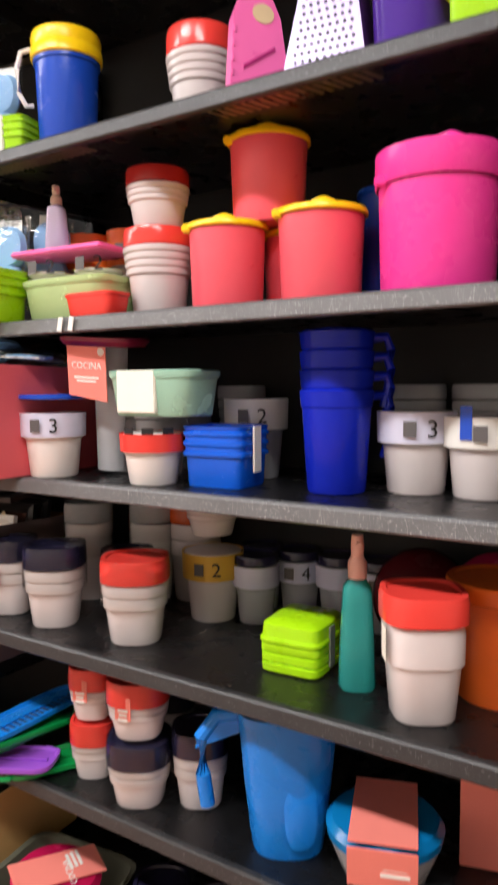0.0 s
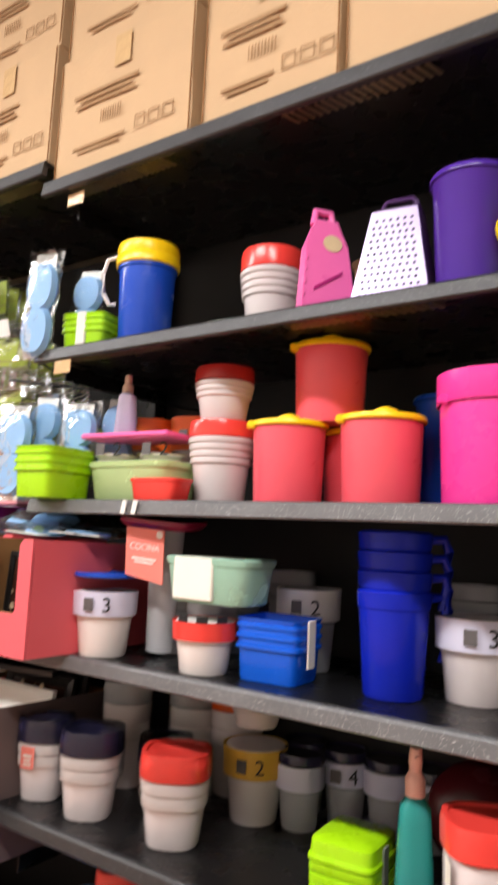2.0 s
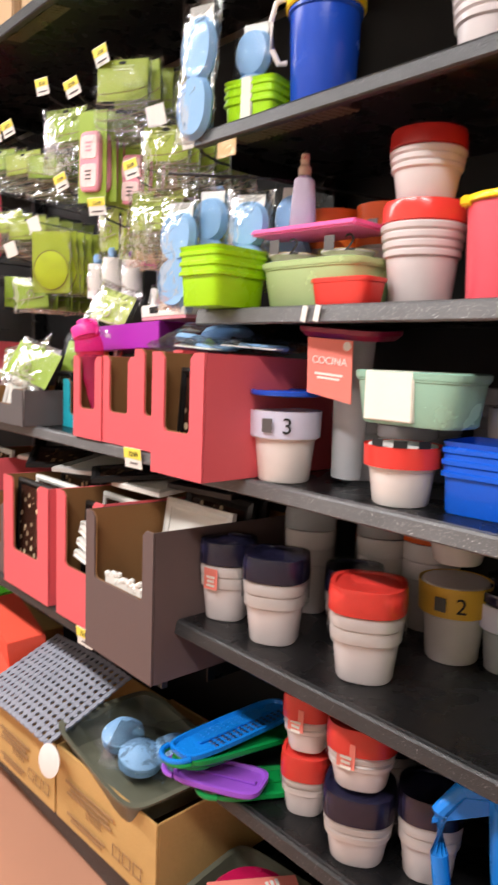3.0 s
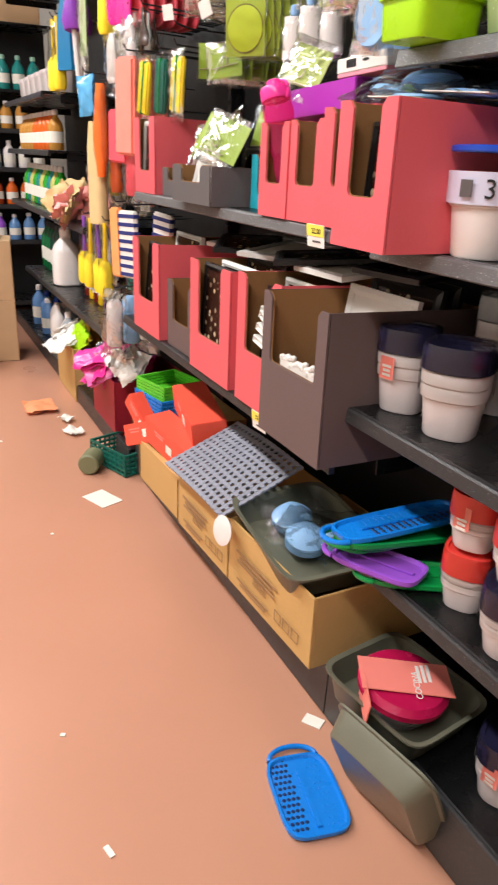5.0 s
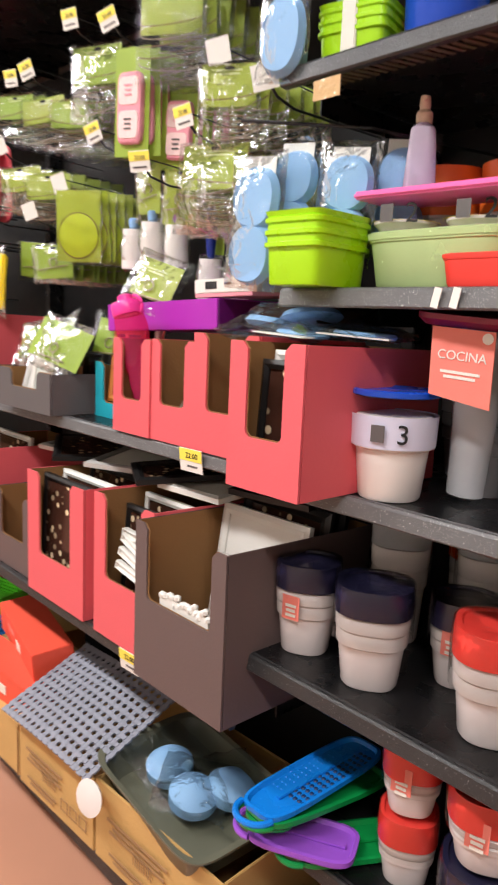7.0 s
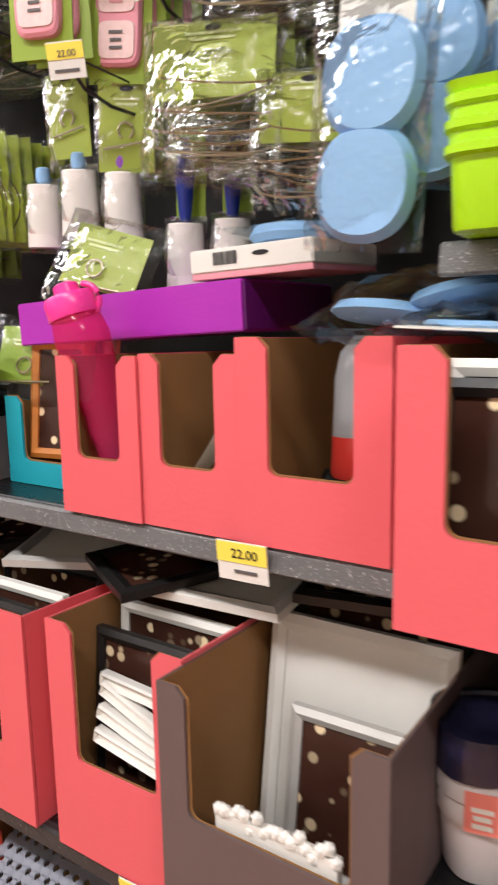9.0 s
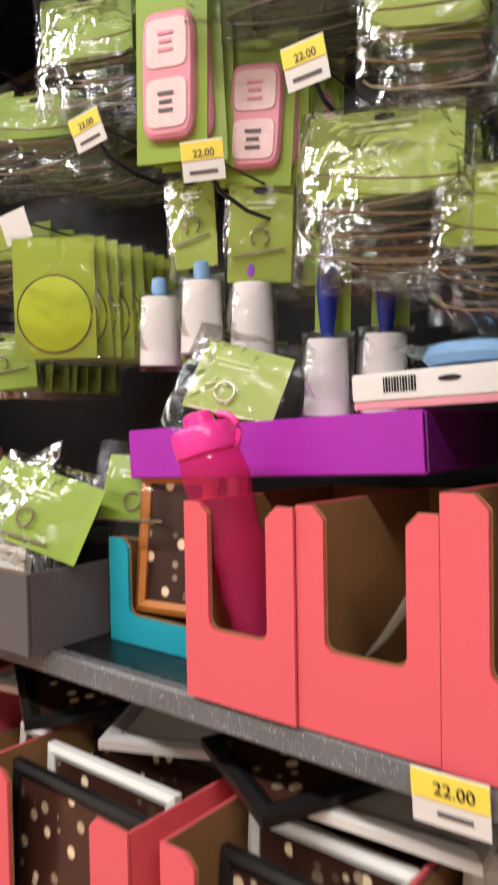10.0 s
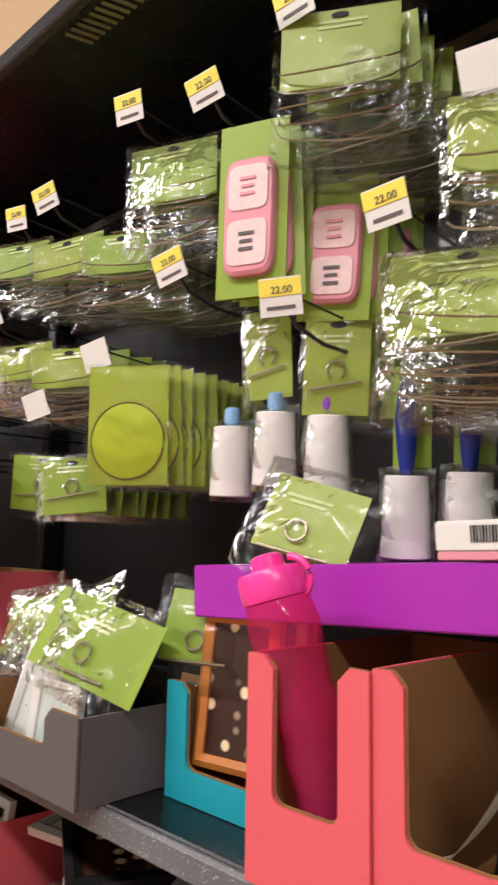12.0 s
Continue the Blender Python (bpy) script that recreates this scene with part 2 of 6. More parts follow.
def slab(name, pts, thick, m, bevel=0.0):
    """A flat outline in x and z, thickened along y."""
    key = (name, tuple(pts), thick, m.name)
    if key in MESHES:
        return MESHES[key]
    bm = bmesh.new()
    f = [bm.verts.new((x, -thick / 2, z)) for x, z in pts]
    b = [bm.verts.new((x, thick / 2, z)) for x, z in pts]
    bm.faces.new(f)
    bm.faces.new(b[::-1])
    for k in range(len(pts)):
        bm.faces.new((f[k], b[k], b[(k + 1) % len(pts)], f[(k + 1) % len(pts)]))
    MESHES[key] = finish(key, bm, m, smooth=False)
    return MESHES[key]

def tube(name, pts, r, m, n=8, closed=False):
    key = (name, tuple(pts), r, m.name)
    if key in MESHES:
        return MESHES[key]
    bm = bmesh.new()
    pv = [Vector(p) for p in pts]
    rings = []
    for k, p in enumerate(pv):
        a = pv[k - 1] if (k or closed) else pv[k]
        b = pv[(k + 1) % len(pv)] if (k + 1 < len(pv) or closed) else pv[k]
        q = (b - a).normalized().to_track_quat("Z", "X")
        rings.append([bm.verts.new(p + q @ Vector((r * math.cos(2 * math.pi * j / n), r * math.sin(2 * math.pi * j / n), 0))) for j in range(n)])
    pairs = list(zip(rings, rings[1:])) + ([(rings[-1], rings[0])] if closed else [])
    for a, b in pairs:
        for j in range(n):
            bm.faces.new((a[j], a[(j + 1) % n], b[(j + 1) % n], b[j]))
    if not closed:
        bm.faces.new(rings[0])
        bm.faces.new(rings[-1])
    MESHES[key] = finish(key, bm, m)
    return MESHES[key]

def arc(cx, cz, r, a0, a1, n=12, y=0.0, rz=None):
    rz = rz or r
    return tuple((cx + r * math.cos(radians(a0 + (a1 - a0) * k / n)), y, cz + rz * math.sin(radians(a0 + (a1 - a0) * k / n))) for k in range(n + 1))

def crinkle(name, w, h, d, seed, m=None, rough=0.012, nx=12, nz=14):
    """A pillow of crinkled sheet, hanging down from its top edge."""
    m = m or FILM
    key = (name, w, h, d, seed, m.name)
    if key in MESHES:
        return MESHES[key]
    bm = bmesh.new()
    grids = []
    for side in (-1, 1):
        g = []
        for j in range(nz + 1):
            row = []
            for i in range(nx + 1):
                u, v = i / nx, j / nz
                x, z = (u - 0.5) * w, -v * h
                puff = (math.sin(math.pi * u) ** 0.6) * (math.sin(math.pi * min(1, v * 1.02)) ** 0.5 if v < 0.98 else 0.1)
                q = Vector((x * 22 + seed * 7.1, z * 22, side * 3.0 + seed))
                k = noise.noise(q) + 0.6 * noise.noise(q * 2.3)
                row.append(bm.verts.new((x + 0.5 * rough * noise.noise(q + Vector((5, 1, 2))), side * d / 2 * puff + rough * k, z + 0.6 * rough * noise.noise(q + Vector((1, 9, 3))))))
            g.append(row)
        for j in range(nz):
            for i in range(nx):
                bm.faces.new((g[j][i], g[j][i + 1], g[j + 1][i + 1], g[j + 1][i]))
        grids.append(g)
    MESHES[key] = finish(key, bm, m, angle=70)
    return MESHES[key]

TEXTS = {}
def letters(text, size, m):
    """A flat mesh of built-in letters, upright, facing -y."""
    key = (text, size, m.name)
    if key not in TEXTS:
        cu = bpy.data.curves.new("letters", "FONT")
        cu.body, cu.size, cu.align_x, cu.extrude = text, size, "CENTER", 0.0004
        ob = bpy.data.objects.new("letters", cu)
        scene.collection.objects.link(ob)
        bpy.context.view_layer.update()
        me = bpy.data.meshes.new_from_object(ob)
        bpy.data.objects.remove(ob)
        me.transform(pose(0, 0, 0, 90))
        me.materials.clear()
        me.materials.append(m)
        TEXTS[key] = me
    return TEXTS[key]

def thing(name, label, category, m4, group="", kind=""):
    e = new(name)
    e.empty_display_size = 0.05
    e.matrix_world = m4
    return tagged(e, label, category, group, kind)

def part(parent, name, me, m4=None, label=""):
    o = new(name, me)
    o.parent = parent
    if m4 is not None:
        o.matrix_local = m4
    if label:
        o["label"] = label
    return o

def solid(name, me, m4, label, category="", group="", kind=""):
    o = new(name, me)
    o.matrix_world = m4
    return tagged(o, label, category, group, kind)

def structure(name, me, m4, label=""):
    return solid(name, me, m4, label, kind="structure")

def bars(parent, x, y, z, w, rows, h, m, gap=1.8, rot=0):
    """Unreadable print: plain bars."""
    for k in range(rows):
        ww = w * (1.0, 0.8, 0.92, 0.6)[k % 4]
        part(parent, "print_bar", block("print_bar", round(ww, 4), 0.001, h, m, 0), pose(x, y, z - k * h * gap, 0, 0, rot))

# ---- setting ----
structure("floor", block("floor", 12, 7, 0.1, FLOOR, 0), pose(-1.5, -1.0, -0.1), "polished terracotta red store floor")
structure("ceiling", block("ceiling", 12, 7, 0.1, CEILM, 0), pose(-1.5, -1.0, CEILING), "dark store ceiling")
# Unseen wall added in place of opposite shelving; acts as a reflector.
structure("wall_south", block("wall_south", 12, 0.12, CEILING, WALLM, 0), pose(-1.5, -3.2, 0), "plain wall added to close the place")
structure("wall_west", block("wall_west", 0.12, 7, CEILING, WALLW, 0), pose(-7.0, -1.0, 0), "plain wall added to close the place")
structure("wall_east", block("wall_east", 0.12, 7, CEILING, WALLM, 0), pose(4.4, -1.0, 0), "plain wall added to close the place")
structure("wall_north", block("wall_north", 12, 0.12, CEILING, WALLM, 0), pose(-1.5, 0.66, 0), "plain wall added to close the place behind the shelving")
LAMPW = bpy.data.materials.new("lamp_housing")
LAMPW.use_nodes = True
LAMPW.node_tree.nodes["Principled BSDF"].inputs["Base Color"].default_value = (0.8, 0.8, 0.8, 1)
for lx, ly in LAMP_SPOTS:
    solid("ceiling_lamp", block("ceiling_lamp", 1.32, 0.3, 0.08, LAMPW, 0.01), pose(lx, ly, CEILING - 0.12), "white strip lamp under the ceiling", "lamp", "ceiling lamps")
    solid("lamp_rod", tube("lamp_rod", ((0, 0, 0), (0, 0, 0.05)), 0.01, LAMPW), pose(lx, ly, CEILING - 0.045), "short lamp suspension rod", "rod", "lamp rods")

SHELF_D = 0.46
BACK_Y = 0.46
def back_panel(x0, x1, top=2.3):
    structure("shelving_back", block("shelving_back", x1 - x0 - 0.004, 0.03, top, BACK, 0), pose((x0 + x1) / 2, BACK_Y + 0.017, 0), "black back panel of the store shelving")

def upright(x, top=2.2):
    o = structure("shelf_upright", block("shelf_upright", 0.035, 0.05, top, STEEL, 0.002), pose(x, BACK_Y - 0.03, 0), "black steel shelving upright")

def shelf(x0, x1, z, y0=0.0, lip=0.032, edge=None, depth=None, slots=False, name="shelf"):
    depth = depth or BACK_Y - y0 - 0.004
    w = x1 - x0
    s = thing(name, "black steel store shelf with worn metal front edge", "shelf", pose(x0, y0, z), "store shelves")
    part(s, "deck", block("deck", w, depth, 0.016, STEEL, 0.002), pose(w / 2, depth / 2 + 0.004, -0.017))
    bm = bmesh.new()
    sec = [(0.012, 0.0), (0.003, -0.002), (0.0, -0.006), (-0.004, -lip + 0.003), (-0.001, -lip), (0.012, -lip)]
    ra = [bm.verts.new((0, y, zz)) for y, zz in sec]
    rb = [bm.verts.new((w, y, zz)) for y, zz in sec]
    for k in range(len(sec) - 1):
        bm.faces.new((ra[k], rb[k], rb[k + 1], ra[k + 1]))
    bm.faces.new(ra)
    bm.faces.new(rb)
    part(s, "front_edge", finish("front_edge", bm, edge or EDGE, angle=20), None, "worn grey speckled front edge")
    for k in (0.01, w - 0.01):
        part(s, "bracket", block("bracket", 0.004, 0.36, 0.04, STEEL, 0.001), pose(k, depth - 0.19, -0.058))
    # Pale metal bars paint the light that comes through the punched slots.
    if slots:
        bm = bmesh.new()
        for n in range(int((w - 0.11) / 0.017)):
            if (n // 18) % 2 == 0:
                bmesh.ops.create_cube(bm, size=1, matrix=pose(0.06 + n * 0.017, 0.06, -0.0185, 0, 0, -18) @ Matrix.Diagonal((0.008, 0.045, 0.0015, 1)))
        o = part(s, "slots", finish("slots", bm, WIRE, smooth=False), None, "row of pale bars painting light through punched slots")
        o["kind"] = "stuff"
    return s

back_panel(0.0, 2.6)
back_panel(-1.62, 0.0)
back_panel(-4.9, -1.62)
for ux in (0.0, 1.25, 2.58, -1.62, -3.1):
    upright(ux)
ZA, ZB, ZC, ZD, ZE, ZF = 1.858, 1.505, 1.176, 0.848, 0.525, 0.16
ZS = 2.275
ZCL, ZDL = 1.188, 0.715
shelf(0.0, 1.25, ZA, slots=True, edge=EDGE2)
shelf(0.02, 1.25, ZB)
shelf(0.0, 1.25, ZC)
shelf(0.0, 1.25, ZD, -0.035, edge=EDGE2)
shelf(0.0, 1.25, ZE, -0.02, edge=EDGE2)
for z in (ZA, ZB, ZC, ZD, ZE):
    shelf(1.26, 2.58, z)
shelf(0.0, 2.58, ZF, 0.0, lip=0.15, edge=EDGE2)
ZSL = 2.335
shelf(0.0, 2.58, ZS, -0.02, lip=0.04, edge=EDGE2, slots=True)
shelf(-1.62, -0.005, ZSL, -0.02, lip=0.04, edge=EDGE2, slots=True)
shelf(-4.9, -1.63, ZSL, -0.02, lip=0.04, edge=EDGE2)
shelf(-1.56, -0.01, ZCL, 0.0)
shelf(-1.60, -0.01, ZDL, -0.045, edge=EDGE2)
shelf(-1.62, -0.005, 0.19, 0.0, lip=0.18, edge=EDGE2)

# ---- kinds of things ----
def deli_cup(x, y, z, r, h, lid, label, lid_h=0.03, band=None, number="", body=None, rims=2, facing=32, p=2.0, group="plastic food cups"):
    """Nested food cups: tapered foot, wider rim rings, a lid."""
    body = body or MILK
    t = thing("food_cup", label, "food container", pose(x, y, z, 0, 0, facing), group)
    hb = h - lid_h
    foot = hb * 0.58
    prof = [(r * 0.72, r * 0.72, 0.0), (r * 0.76, r * 0.76, 0.004), (r * 0.88, r * 0.88, foot)]
    step = (hb - foot) / rims
    for k in range(rims):
        z0 = foot + k * step
        rr = r * (0.95 + 0.03 * k)
        prof += [(rr, rr, z0 + 0.003), (rr * 1.01, rr * 1.01, z0 + step * 0.75), (rr * 0.965, rr * 0.965, z0 + step * 0.95)]
    part(t, "cup_body", loft("cup_body", prof, body, p=p))
    if lid:
        lp = [(r * 0.97, r * 0.97, hb), (r * 1.03, r * 1.03, hb + 0.002), (r * 1.03, r * 1.03, hb + lid_h * 0.75), (r * 0.99, r * 0.99, hb + lid_h), (r * 0.86, r * 0.86, hb + lid_h), (r * 0.83, r * 0.83, hb + lid_h - 0.004), (r * 0.01, r * 0.01, hb + lid_h - 0.004)]
        part(t, "lid", loft("lid", lp, lid, p=p))
    if band:
        bz = foot + step * 0.1
        part(t, "label_band", loft("label_band", [(r * 1.03, r * 1.03, foot + 0.006), (r * 1.055, r * 1.055, hb - 0.002)], band, close=False, p=p))
        if number:
            part(t, "number", letters(number, 0.042, INKD), pose(0.012, -r * 1.062, foot + (hb - foot) * 0.28))
            part(t, "barcode", block("barcode", 0.022, 0.001, 0.026, GREYC, 0), pose(-0.026, -r * 1.035, foot + (hb - foot) * 0.3, 0, 0, -25))
    return t

def tub(x, y, z, r, h, body, lid, label, tab=True, lid_h=0.012, taper=0.88, name="storage_tub", face=30, lip=1.05):
    t = thing(name, label, "tub", pose(x, y, z, 0, 0, face), "plastic tubs")
    part(t, "tub_body", loft("tub_body", [(r * taper, r * taper, 0), (r * (taper + 0.02), r * (taper + 0.02), 0.004), (r * 0.97, r * 0.97, h * 0.93), (r * 0.99, r * 0.99, h * 0.94), (r, r, h - lid_h)], body, 40))
    part(t, "lid", loft("lid", [(r * 1.005, r * 1.005, h - lid_h), (r * lip, r * lip, h - lid_h + 0.002), (r * lip, r * lip, h - 0.003), (r * 1.02, r * 1.02, h), (r * 0.9, r * 0.9, h), (r * 0.88, r * 0.88, h - 0.003), (0.001, 0.001, h - 0.003)], lid, 40))
    if tab:
        part(t, "spout_tab", loft("spout_tab", [(0.022, 0.01, h - 0.004), (0.02, 0.009, h + 0.004), (0.006, 0.004, h + 0.009)], lid, 16), pose(0.0, -r * 0.86, 0))
        part(t, "spout_tab", block("spout_tab", 0.02, 0.014, 0.016, lid, 0.003), pose(-r * 0.98, -r * 0.35, h - lid_h - 0.004))
    return t

def tray_stack(x, y, z, w, d, h, n, m, label, band=False, rz=0, name="tray_stack"):
    """Nested rectangular tubs with rolled rims."""
    t = thing(name, label, "plastic basket", pose(x, y, z, 0, 0, rz), "nested plastic trays")
    foot = h * 0.5
    prof = [(w * 0.43, d * 0.43, 0), (w * 0.44, d * 0.44, 0.004), (w * 0.46, d * 0.46, foot)]
    st = (h - foot) / n
    for k in range(n):
        zz = foot + k * st
        prof += [(w * 0.5, d * 0.5, zz + 0.002), (w * 0.5, d * 0.5, zz + st * 0.45), (w * 0.475, d * 0.475, zz + st * 0.55), (w * 0.475, d * 0.475, zz + st * 0.98)]
    prof[-1] = (w * 0.5, d * 0.5, h)
    prof += [(w * 0.47, d * 0.47, h), (w * 0.44, d * 0.44, h * 0.6), (w * 0.43, d * 0.43, h * 0.55)]
    part(t, "tray_body", loft("tray_body", prof, m, 40, 7.0))
    if band:
        part(t, "paper_band", block("paper_band", 0.026, d * 1.03, h * 1.02, PAPER, 0.002), pose(0.0, 0, 0))
    return t

def box_tub(x, y, z, w, d, h, m, label, lid=None, paper=False, rz=0, name="food_box"):
    t = thing(name, label, "food container", pose(x, y, z, 0, 0, rz), "lidded food boxes")
    part(t, "box_body", loft("box_body", [(w * 0.42, d * 0.42, 0), (w * 0.44, d * 0.44, 0.004), (w * 0.485, d * 0.485, h * 0.8), (w * 0.5, d * 0.5, h * 0.82), (w * 0.5, d * 0.5, h * 0.92)], m, 40, 5.0))
    part(t, "lid", loft("lid", [(w * 0.51, d * 0.51, h * 0.86), (w * 0.515, d * 0.515, h * 0.97), (w * 0.49, d * 0.49, h), (w * 0.4, d * 0.4, h), (w * 0.39, d * 0.39, h * 0.97), (0.001, 0.001, h * 0.97)], lid or m, 40, 5.0))
    if paper:
        part(t, "paper_label", block("paper_label", w * 0.46, d * 1.035, h * 0.93, PAPER, 0.002), pose(-w * 0.1, 0, 0.006))
    return t

def spray_bottle(x, y, z, r, h, m, capm, label):
    t = thing("spray_bottle", label, "bottle", pose(x, y, z, 0, 0, 30), "spray bottles")
    hb = h * 0.72
    part(t, "bottle_body", loft("bottle_body", [(r * 0.9, r * 0.9, 0), (r, r, 0.006), (r * 0.92, r * 0.92, hb * 0.4), (r * 0.82, r * 0.82, hb * 0.75), (r * 0.75, r * 0.75, hb * 0.92), (r * 0.4, r * 0.4, hb)], m, 24, 3.0))
    part(t, "collar", loft("collar", [(r * 0.5, r * 0.5, hb), (r * 0.52, r * 0.52, hb + h * 0.1), (r * 0.35, r * 0.35, hb + h * 0.14)], capm, 16))
    part(t, "spray_head", loft("spray_head", [(r * 0.3, r * 0.3, hb + h * 0.13), (r * 0.36, r * 0.42, hb + h * 0.2), (r * 0.3, r * 0.4, h)], capm, 16))
    part(t, "nozzle", tube("nozzle", ((0, 0, h * 0.95), (0, -r * 0.75, h * 0.95)), r * 0.14, capm))
    return t

def display_box(x, y, z, w, d, h, m, label, notch=0.62, floor_h=0.3, rz=0, h_right=None, hl=None, name="display_box"):
    """A cardboard shelf-ready box: front with a deep U notch, plain sides. x, y: front centre."""
    t = thing(name, label, "display box", pose(x, y, z, 0, 0, rz), "cardboard display boxes")
    hl, hr = hl or h, h_right or h
    nx, nz, c = w * notch / 2, h * floor_h, 0.012
    def corner(cx, cz, a0, a1):
        return [(cx + c * math.cos(radians(a0 + (a1 - a0) * k / 4)), cz + c * math.sin(radians(a0 + (a1 - a0) * k / 4))) for k in range(5)]
    pts = [(-w / 2, 0), (w / 2, 0), (w / 2, hr)] + [(nx + c, hr)] + [(nx, hr - c)] + corner(nx - c, nz + c, 0, -90) + corner(-nx + c, nz + c, -90, -180) + [(-nx, hl - c), (-nx - c, hl), (-w / 2, hl)]
    pts = [(round(a, 4), round(b, 4)) for a, b in pts]
    part(t, "front_panel", slab("front_panel", pts, 0.004, m), pose(0, 0.002, 0))
    for sx, hh in ((-1, hl), (1, hr)):
        side = ((0.006, 0.0), (d, 0.0), (d, round(h * 0.97, 4)), (0.006, round(hh, 4)))
        part(t, "side_panel", slab("side_panel", side, 0.003, m), pose(sx * (w / 2 - 0.0015), 0, 0, 0, 0, 90))
        part(t, "kraft_lining", slab("kraft_lining", tuple((a + 0.001 if a < 0.1 else a - 0.006, b + (0.002 if b == 0 else -0.001)) for a, b in side), 0.001, CARTON2), pose(sx * (w / 2 - 0.0042), 0, 0, 0, 0, 90))
    part(t, "back_panel", block("back_panel", w - 0.008, 0.003, h * 0.97, CARTON2, 0), pose(0, d - 0.003, 0))
    part(t, "bottom_panel", block("bottom_panel", w - 0.008, d - 0.014, 0.003, CARTON2, 0), pose(0, d / 2 + 0.002, 0.001))
    part(t, "front_lining", slab("front_lining", tuple((a * 0.965, b * 0.99 + 0.003) for a, b in pts), 0.001, CARTON2), pose(0, 0.0052, 0))
    return t

def picture_frame(x, y, z, w, h, m, label, rx=-8, rz=0, ry=0, pic=None, bw=0.016):
    t = thing("picture_frame", label, "picture frame", pose(x, y, z, rx, ry, rz), "picture frames")
    bm = bmesh.new()
    o = [(-w / 2, 0), (w / 2, 0), (w / 2, h), (-w / 2, h)]
    i = [(-w / 2 + bw, bw), (w / 2 - bw, bw), (w / 2 - bw, h - bw), (-w / 2 + bw, h - bw)]
    mid = [((a[0] + b[0]) / 2, (a[1] + b[1]) / 2) for a, b in zip(o, i)]
    loops = [[bm.verts.new((px, py, pz)) for px, pz in lp] for lp, py in ((o, 0.012), (o, 0.0), (mid, -0.004), (i, 0.0), (i, 0.006))]
    for a, b in zip(loops, loops[1:]):
        for k in range(4):
            bm.faces.new((a[k], a[(k + 1) % 4], b[(k + 1) % 4], b[k]))
    bm.faces.new(loops[0])
    part(t, "frame_moulding", finish("frame_moulding", bm, m, smooth=False))
    part(t, "picture", block("picture", w - 2 * bw, 0.002, h - 2 * bw, pic or BOKEH, 0), pose(0, 0.0045, bw))
    return t

def carton(x, y, z, w, d, h, m, label, prints=True, tape=True, rz=0, open_top=False, seed=0, shiny=False):
    """A closed carton with taped seam, edges a little crushed. x, y: front centre."""
    t = thing("carton", label, "cardboard box", pose(x, y, z, 0, 0, rz), "cardboard cartons")
    rnd = random.Random(seed)
    if open_top:
        for k, (px, py, sx, sy) in enumerate(((0, 0.003, w, 0.006), (0, d - 0.003, w, 0.006), (-w / 2 + 0.003, d / 2, 0.006, d - 0.014), (w / 2 - 0.003, d / 2, 0.006, d - 0.014))):
            part(t, "carton_wall", block("carton_wall", sx, sy, h, m, 0.002), pose(px, py, 0))
        part(t, "carton_base", block("carton_base", w - 0.016, d - 0.016, 0.006, CARTON2, 0), pose(0, d / 2, 0.001))
    else:
        bm = bmesh.new()
        bmesh.ops.create_cube(bm, size=1)
        bmesh.ops.subdivide_edges(bm, edges=bm.edges[:], cuts=5, use_grid_fill=True)
        bmesh.ops.transform(bm, matrix=Matrix.Translation((0, d / 2, h / 2)) @ Matrix.Diagonal((w, d, h, 1)), verts=bm.verts)
        for v in bm.verts:
            q = v.co * 7 + Vector((seed * 3.1, seed, 0))
            if v.co.z > 0.01:
                v.co += Vector((noise.noise(q), noise.noise(q + Vector((4, 4, 4))), noise.noise(q + Vector((9, 1, 5))))) * 0.004
        part(t, "carton_body", finish("carton_body", bm, m, angle=50))
        for k in (-1, 1):
            part(t, "flap_seam", block("flap_seam", 0.003, 0.002, h * 0.96, CARTON2, 0), pose(k * (w / 2 - 0.002), -0.004, h * 0.02))
    if tape:
        part(t, "packing_tape", block("packing_tape", 0.05, 0.001, h * 0.24, TAPE, 0), pose(0, -0.0055, h * 0.76))
    if shiny:
        part(t, "packing_tape", block("packing_tape", 0.07, 0.001, h * 0.5, TAPE, 0), pose(0.02, -0.006, h * 0.3), "shiny crinkled clear tape")
        part(t, "paper_label", block("paper_label", 0.09, 0.001, 0.06, PAPER, 0), pose(-w * 0.3, -0.006, h * 0.62))
    if prints:
        bars(t, -w * 0.12, -0.0055, h * 0.62, w * 0.5, 3, 0.008, INK)
        for k in range(9):
            part(t, "barcode_bar", block("barcode_bar", (0.002, 0.0035)[k % 2], 0.001, 0.03, INK, 0), pose(-w * 0.14 + k * 0.008, -0.0055, h * 0.36))
        for k in range(3):
            s = part(t, "handling_mark", slab("handling_mark", ((-0.016, 0), (0.016, 0), (0.016, 0.032), (-0.016, 0.032), (-0.016, 0.003), (-0.013, 0.003), (-0.013, 0.029), (0.013, 0.029), (0.013, 0.003), (-0.016, 0.003)), 0.001, INK), pose(w * 0.16 + k * 0.042, -0.0055, h * 0.2))
        bars(t, -w * 0.15, -0.0055, h * 0.2, w * 0.4, 2, 0.007, INK)
    return t

